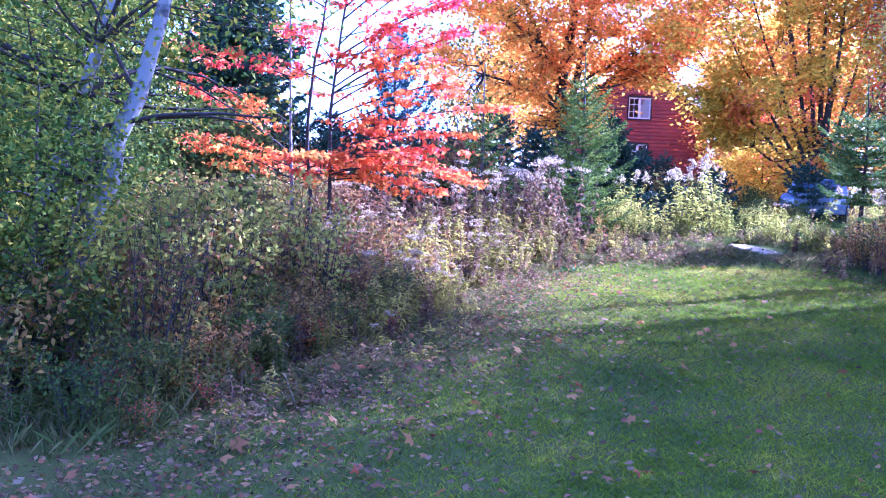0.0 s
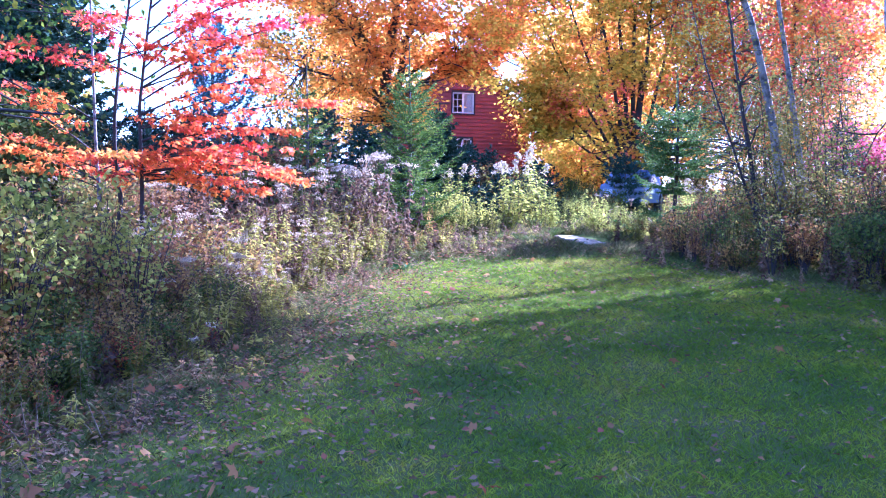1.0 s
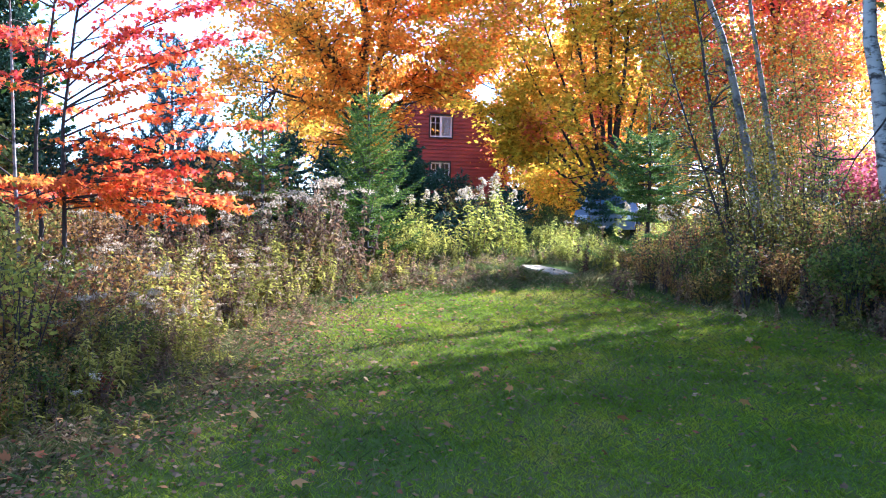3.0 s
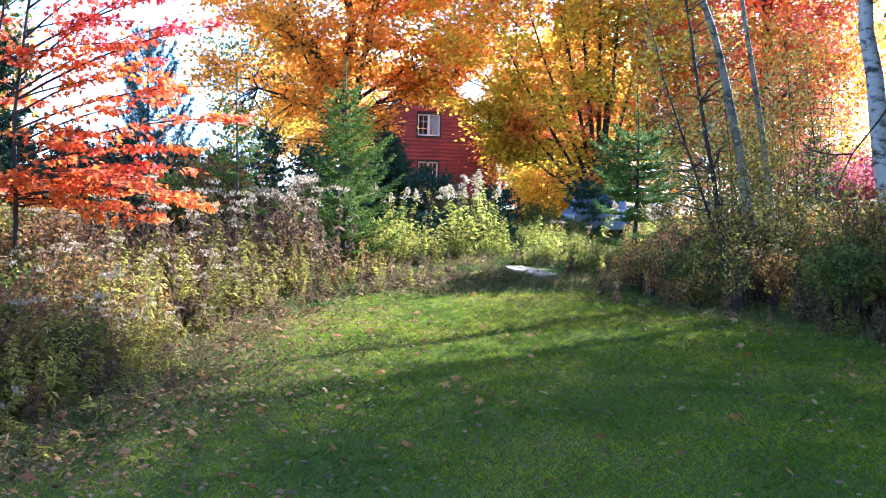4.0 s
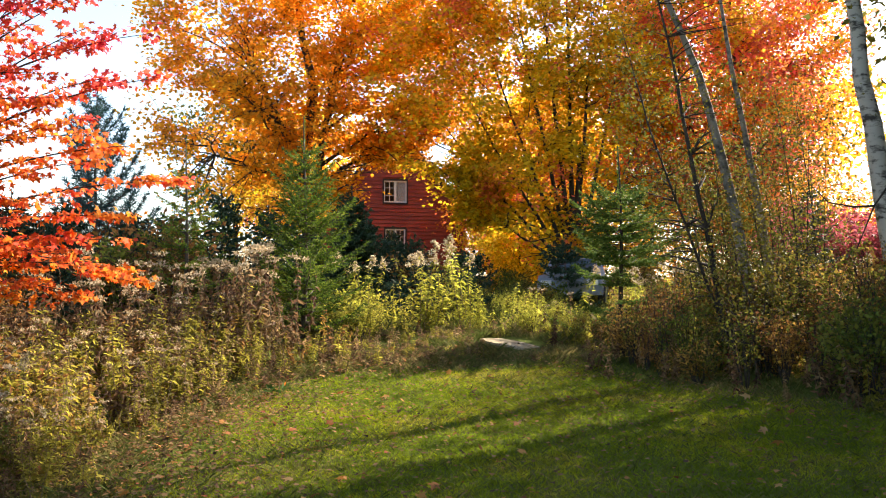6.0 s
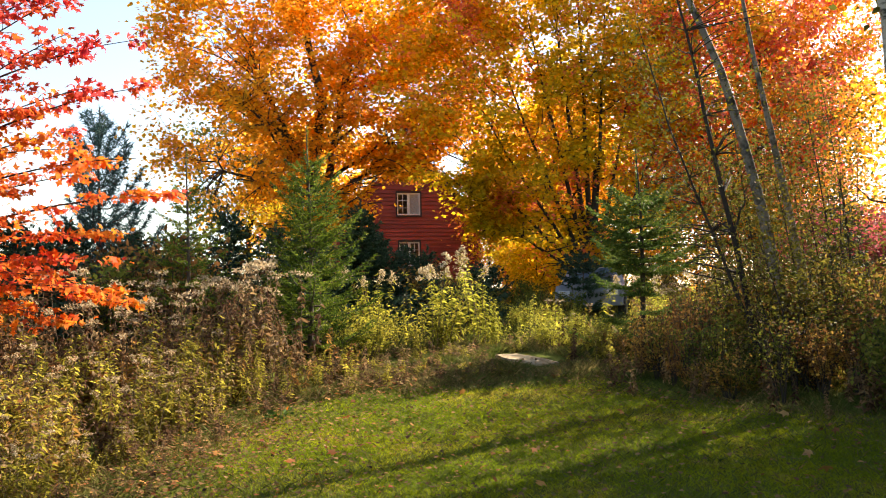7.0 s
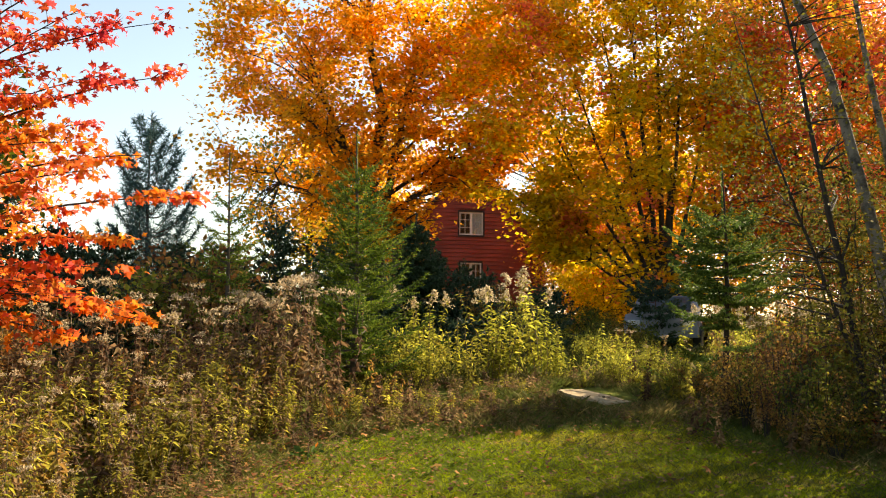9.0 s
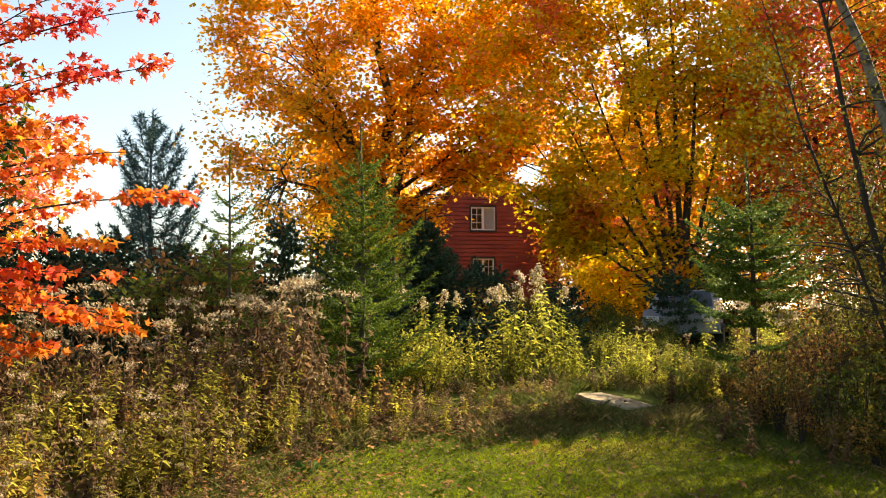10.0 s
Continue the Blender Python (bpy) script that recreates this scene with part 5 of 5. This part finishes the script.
wand = [shrub_model("tall_shrub", 330 + k, 0.5, 1.75, 520, 0.07, M_russet if k % 2 else M_shrub, "tall thin shrub with sparse brown and green leaves", group="tall thin shrubs in the thicket") for k in range(4)]
settle(wand, 9.6, 13.2, 0, 1.0)
leafy = [shrub_model("tall_shrub", 336 + k, 0.55, 1.75, 640, 0.075, M_herb_lit, "tall leafy shrub with green and yellow-green leaves", group="tall green shrubs in the thicket") for k in range(2)]
settle(leafy, -2.6, 8.3, 30, 0.95)
rw = np.random.default_rng(17)
for k in range(44):
    y = rw.uniform(11.5, 16.8)
    d = rw.uniform(0.7, 4.6)
    plant(wand, rw, float(right_edge(y)) + d, y, np.interp(d, [0.7, 2.5], [0.55, 0.9]) * rw.uniform(0.7, 1.2))
for k in range(16):
    y = rw.uniform(6.9, 10.2)
    d = rw.uniform(0.75, 2.3)
    plant((leafy, wand)[k % 3 == 2], rw, float(left_edge(y)) - d, y, np.interp(d, [0.75, 1.6], [0.75, 1.0]) * rw.uniform(0.85, 1.12))

seedling = [shrub_model("maple_seedling", 290 + k, 0.32, 0.6, 224, 0.042, M_seedling, "knee-high maple seedling with dull red leaves", "maple seedling", "maple seedlings in the thicket", STAR) for k in range(2)]
settle(seedling, -2.35, 9.3, 0, 0.8)
for x, y, sc in [(-1.2, 8.6, 0.8), (-1.55, 9.2, 0.9), (-1.9, 5.9, 0.55), (-2.3, 6.4, 0.9), (-1.7, 6.6, 0.5), (-1.5, 7.3, 0.45), (-0.55, 9.6, 0.6), (-1.2, 11.6, 0.8), (8.3, 14.6, 0.7), (9.1, 15.4, 0.9)]:
    plant(seedling, rg, x, y, sc)

for k in range(70):
    x, y = rg.uniform(2.4, 7.6), rg.uniform(16.2, 18.8)
    if not (5.4 < x < 7.0 and 16.6 < y < 18.4):
        plant(low, rg, x, y, rg.uniform(0.5, 0.95), 25)

# ---- fallen leaves ----
def litter(seed, n, near):
    r = np.random.default_rng(seed)
    y = 4.0 + 13.5 * r.uniform(0, 1, n) ** near
    le, re = left_edge(y), right_edge(y)
    x = np.where(r.uniform(0, 1, n) < 0.5, le + np.abs(r.normal(size=n)) * 1.6 - 0.5, le - 0.3 + (re - le + 0.6) * r.uniform(0, 1, n))
    return np.stack([x, y, ground_z(x, y) + 0.042], -1)


r9 = np.random.default_rng(9)
crumbs = litter(91, 10500, 0.8)
tagged(new("leaf_litter", mesh_of("leaf_litter", *scatter(r9, crumbs + UP * 0.026, 0.036, MAPLE, 2.2, vary=0.5), M_litter)), "dry brown and orange leaves scattered over the lawn", "leaf litter", kind="stuff")
edge_y = 4.2 + 11 * r9.uniform(0, 1, 7500)
edge_x = left_edge(edge_y) + r9.normal(size=7500) * 0.7 + 0.1
under = np.stack([edge_x, edge_y, ground_z(edge_x, edge_y) + 0.03], -1)
tagged(new("thicket_litter", mesh_of("thicket_litter", *scatter(r9, under, 0.03, LOBED, 1.0, vary=0.6), M_litter)), "brown leaves heaped along the foot of the thicket", "leaf litter", kind="stuff")
leaf_meshes = [mesh_of("fallen_leaf", *scatter(np.random.default_rng(300 + k), np.zeros((1, 3)), 0.09, STAR, 2.0, vary=0.1), M_bigleaf) for k in range(6)]
for k, p in enumerate(litter(92, 290, 1.0)):
    lf = new("fallen_leaf", leaf_meshes[k % 6].copy() if k < 6 else leaf_meshes[k % 6])
    lf.matrix_basis = pose(p[0], p[1], p[2] + 0.032, r9.normal() * 16, r9.normal() * 16, r9.uniform(0, 360)) @ Matrix.Scale(r9.uniform(0.65, 1.25), 4)
    tagged(lf, "dry curled maple leaf lying on the grass", "leaf", "leaves on the lawn")

# ---- flagstone ----
def slab():
    root = thing("stone_slab", (6.22, 17.75, gz(6.22, 17.75) + 0.03), "pale flat stone slab lying in rough grass on the bank", "stone", rz=-70)
    root.matrix_basis = pose(6.14, 17.72, gz(6.14, 17.72) + 0.012, 2, 7, -64)
    bm = box(-0.5, 0.5, -0.23, 0.23, -0.07, 0.02)
    bmesh.ops.subdivide_edges(bm, edges=bm.edges[:], cuts=7, use_grid_fill=True)
    for v in bm.verts:
        n = noise.noise_vector(v.co * 3.0)
        v.co += Vector((n.x * 0.06, n.y * 0.06, n.z * 0.008))
    bm_part("slab", bm, M_stone, root)


slab()


def small_stone(x, y, sx, sy, rz, seed):
    root = thing("stone", (x, y, gz(x, y)), "small pale stone half sunk in the grass", "stone", "stones on the bank", rz=rz)
    bm = box(-sx, sx, -sy, sy, -0.04, 0.05)
    bmesh.ops.subdivide_edges(bm, edges=bm.edges[:], cuts=3, use_grid_fill=True)
    for v in bm.verts:
        v.co += noise.noise_vector(v.co * 5.0 + Vector((seed, 0, 0))) * 0.035
    bm_part("rock", bm, M_stone, root)


small_stone(5.15, 18.6, 0.16, 0.1, 20, 1)
small_stone(5.5, 18.75, 0.12, 0.09, -30, 5)


def broad_weed(x, y):
    rq = np.random.default_rng(17)
    root = thing("broad_leaved_weed", (x, y, gz(x, y)), "low weed with broad green leaves and one red leaf", "weed")
    for k in range(26):
        a = k * 2.4
        o = np.array([math.cos(a), math.sin(a), rq.uniform(0.1, 0.8)])
        tip = o * rq.uniform(0.1, 0.34)
        part("leaf", scatter(rq, (tip * 0.5 + UP * 0.06)[None], 0.09, OVAL, 0.4, (o * 2)[None], 0.4), M_red if k == 3 else M_weedleaf, root, "red leaf" if k == 3 else "")
    part("stalk", tube(bow((0, 0, -0.03), (0.02, 0, 0.2), (0.02, 0, 0), 5), 0.006 * np.ones(5), 5), M_stem, root)


broad_weed(2.15, 15.15)

# ---- red cabin ----
def cabin():
    cx, y0, half, apex, eave = 9.68, 46.4, 3.55, 10.05, 6.35
    z0 = gz(cx, y0 + 3)
    root = thing("cabin", (cx, y0, z0), "red-stained wooden cabin with a steep gable and white windows", "house")
    h_eave, h_apex = eave - z0, apex - z0
    # openings: centre x, bottom, top, half width
    wins = [(-0.03, 6.70 - z0, 7.79 - z0, 0.57), (-0.03, 4.25 - z0, 5.40 - z0, 0.5)]
    step = 0.19
    slope = (h_apex - h_eave) / half
    k, z = 0, -0.3
    while z < h_apex - 0.1:
        zt = min(z + step, h_apex - 0.02)
        w = half if zt < h_eave else (h_apex - zt) / slope
        spans = [(-w, w)]
        for wx, wb, wt, wh in wins:
            if zt > wb and z < wt:
                spans = [(a, b) for s in spans for a, b in ((s[0], wx - wh), (wx + wh, s[1])) if b > a]
        for a, b in spans:
            bm = bmesh.new()
            vs = [bm.verts.new(c) for c in ((a, 0.0, z), (b, 0.0, z), (b, 0.1, z), (a, 0.1, z), (a, 0.035, zt - 0.006), (b, 0.035, zt - 0.006), (b, 0.1, zt - 0.006), (a, 0.1, zt - 0.006))]
            for f in ((0, 1, 5, 4), (3, 7, 6, 2), (0, 3, 2, 1), (4, 5, 6, 7), (0, 4, 7, 3), (1, 2, 6, 5)):
                bm.faces.new([vs[i] for i in f])
            bm_part("board", bm, M_siding, root)
        z += step
    # wall behind the boards, with the openings cut through, then side and back walls
    xs = [-half, wins[0][0] - 0.57, wins[0][0] + 0.57, half]
    walls = [(xs[0], xs[1], 0.1, 0.22, -0.3, h_eave), (xs[2], xs[3], 0.1, 0.22, -0.3, h_eave)]
    walls += [(xs[1], xs[2], 0.1, 0.22, za, zb) for za, zb in ((-0.3, wins[1][1]), (wins[1][2], wins[0][1]))]
    walls += [(-half, -half + 0.2, 0.22, 7.8, -0.3, h_eave), (half - 0.2, half, 0.22, 7.8, -0.3, h_eave), (-half, half, 7.8, 8.0, -0.3, h_eave)]
    for w in walls:
        bm_part("wall", box(*w), M_siding, root)
    bm_part("ground_floor", box(-half + 0.2, half - 0.2, 0.22, 7.8, -0.3, -0.1), M_room, root)
    bm_part("partition", box(-half + 0.2, half - 0.2, 3.2, 3.3, -0.1, h_eave), M_room, root)
    bm = bmesh.new()
    for s in (-1, 1):
        vs = [bm.verts.new((x, y, zz)) for y in (0.1, 0.2) for x, zz in ((s * 0.57, h_eave), (s * half, h_eave), (s * 0.57, h_apex - 0.57 * slope))]
        for f in ((0, 1, 2), (3, 5, 4), (0, 3, 4, 1), (1, 4, 5, 2), (0, 2, 5, 3)):
            bm.faces.new([vs[i] for i in f])
    box(-0.57, 0.57, 0.1, 0.2, wins[0][2], h_apex - 0.6 * slope, bm)
    bm_part("gable", bm, M_siding, root)
    bm = bmesh.new()
    vs = [bm.verts.new((x, y, zz)) for y in (3.2, 3.3) for x, zz in ((-half + 0.2, h_eave), (half - 0.2, h_eave), (0, h_apex - 0.2))]
    for f in ((0, 1, 2), (3, 5, 4), (0, 3, 4, 1), (1, 4, 5, 2), (2, 5, 3, 0)):
        bm.faces.new([vs[i] for i in f])
    bm_part("attic_wall", bm, M_room, root)
    bm_part("attic_floor", box(-half + 0.2, half - 0.2, 0.22, 7.8, h_eave - 0.45, h_eave - 0.35), M_room, root)
    for s, nm in ((-1, "roof"), (1, "roof")):
        bm = bmesh.new()
        ex = s * (half + 0.3)
        ez = h_eave - 0.3 * slope
        vs = [bm.verts.new(c) for y in (-0.3, 8.3) for c in ((0, y, h_apex + 0.02), (ex, y, ez + 0.02), (ex, y, ez + 0.2), (0, y, h_apex + 0.22))]
        for f in ((0, 1, 2, 3), (4, 7, 6, 5), (0, 4, 5, 1), (1, 5, 6, 2), (2, 6, 7, 3), (0, 3, 7, 4)):
            bm.faces.new([vs[i] for i in f])
        bm_part(nm, bm, M_roof, root, "dark shingled roof slope")
    for wx, wb, wt, wh in wins:
        win = bm_part("window", box(wx - wh - 0.06, wx + wh + 0.06, -0.02, 0.02, wt, wt + 0.09, box(wx - wh - 0.06, wx + wh + 0.06, -0.03, 0.03, wb - 0.08, wb, box(wx - wh - 0.07, wx - wh, -0.02, 0.02, wb, wt, box(wx + wh, wx + wh + 0.07, -0.02, 0.02, wb, wt)))), M_trim, root, "white window with small panes in dark trim")
        for a, b in ((wx - wh, wx), (wx, wx + wh)):
            bm = box(a, a + 0.06, 0.03, 0.08, wb, wt)
            box(b - 0.06, b, 0.03, 0.08, wb, wt, bm)
            box(a + 0.06, b - 0.06, 0.03, 0.08, wb, wb + 0.07, bm)
            box(a + 0.06, b - 0.06, 0.03, 0.08, wt - 0.07, wt, bm)
            bm_part("sash", bm, M_white, win)
            if a < wx - 0.1 or wb < 5.0 - z0:
                bm = box((a + b) / 2 - 0.013, (a + b) / 2 + 0.013, 0.035, 0.07, wb + 0.07, wt - 0.07)
                for q in (1, 2):
                    zz = wb + (wt - wb) * q / 3
                    box(a + 0.06, b - 0.06, 0.04, 0.068, zz - 0.013, zz + 0.013, bm)
                bm_part("glazing_bar", bm, M_white, win)
            pane = bm_part("pane", box(a + 0.06, b - 0.06, 0.05, 0.056, wb + 0.07, wt - 0.07), M_glass, win)
            pane.visible_shadow = False
    bm_part("curtain", box(wins[0][0] + 0.04, wins[0][0] + 0.53, 0.11, 0.13, wins[0][1] + 0.02, wins[0][2] - 0.02), M_curtain, root, "pale curtain behind the upper window")


cabin()

# ---- parked car ----
def car():
    x, y = 11.45, 27.6
    root = thing("parked_car", (x, y, gz(x, y)), "silver-grey car parked beyond the trees", "car", rz=62)
    prof = [(-2.15, 0.35), (-2.2, 0.75), (-1.95, 0.9), (-1.1, 0.95), (-0.45, 1.42), (0.9, 1.45), (1.6, 1.0), (2.1, 0.92), (2.15, 0.4)]
    bm = bmesh.new()
    rows = []
    for w, inset in ((-0.86, 0), (-0.80, 1), (0.80, 1), (0.86, 0)):
        rows.append([bm.verts.new((px, w if pz < 0.97 else w * 0.82, pz if pz < 0.97 else pz)) for px, pz in prof])
    for a, b in zip(rows, rows[1:]):
        for i in range(len(prof) - 1):
            bm.faces.new((a[i], b[i], b[i + 1], a[i + 1]))
    bm.faces.new(rows[0])
    bm.faces.new(list(reversed(rows[-1])))
    for r1, r2 in zip(rows, rows[1:]):
        bm.faces.new((r1[0], r1[-1], r2[-1], r2[0]))
    bmesh.ops.recalc_face_normals(bm, faces=bm.faces[:])
    bm_part("body", bm, M_carpaint, root, bevel=0.03)
    for sg in (-1, 1):
        bm = bmesh.new()
        vs = [bm.verts.new((px, sg * (0.72 if pz > 1.2 else 0.80), pz)) for px, pz in ((-0.95, 1.0), (-0.42, 1.36), (0.85, 1.38), (1.4, 1.02))]
        bm.faces.new(vs)
        bmesh.ops.solidify(bm, geom=bm.faces[:], thickness=0.03)
        bm_part("side_window", bm, M_carglass, root)
        for wx in (-1.35, 1.35):
            bm = bmesh.new()
            bmesh.ops.create_cone(bm, cap_ends=True, segments=24, radius1=0.32, radius2=0.32, depth=0.2, matrix=pose(wx, sg * 0.8, 0.32, 90, 0, 0))
            wheel = bm_part("wheel", bm, M_rubber, root, "black tyre", 0.03)
            bm = bmesh.new()
            bmesh.ops.create_cone(bm, cap_ends=True, segments=20, radius1=0.2, radius2=0.17, depth=0.03, matrix=pose(wx, sg * 0.91, 0.32, 90 * sg, 0, 0))
            bm_part("rim", bm, M_alloy, wheel)
        bm_part("headlight", box(-2.2, -2.08, sg * 0.62 - 0.15, sg * 0.62 + 0.15, 0.62, 0.76), M_lamp, root, bevel=0.02)
        bm_part("tail_light", box(2.06, 2.17, sg * 0.66 - 0.12, sg * 0.66 + 0.12, 0.66, 0.86), M_redlens, root, bevel=0.02)
    for (xa, za), (xb, zb) in (((-1.06, 1.0), (-0.5, 1.40)), ((1.52, 1.06), (0.96, 1.43))):
        bm = bmesh.new()
        off = 0.025 * (1 if xa > 0 else -1)
        vs = [bm.verts.new(c) for c in ((xa + off, -0.66, za), (xa + off, 0.66, za), (xb + off, 0.58, zb), (xb + off, -0.58, zb))]
        bm.faces.new(vs)
        bmesh.ops.solidify(bm, geom=bm.faces[:], thickness=0.02)
        bm_part("windscreen", bm, M_carglass, root)


car()
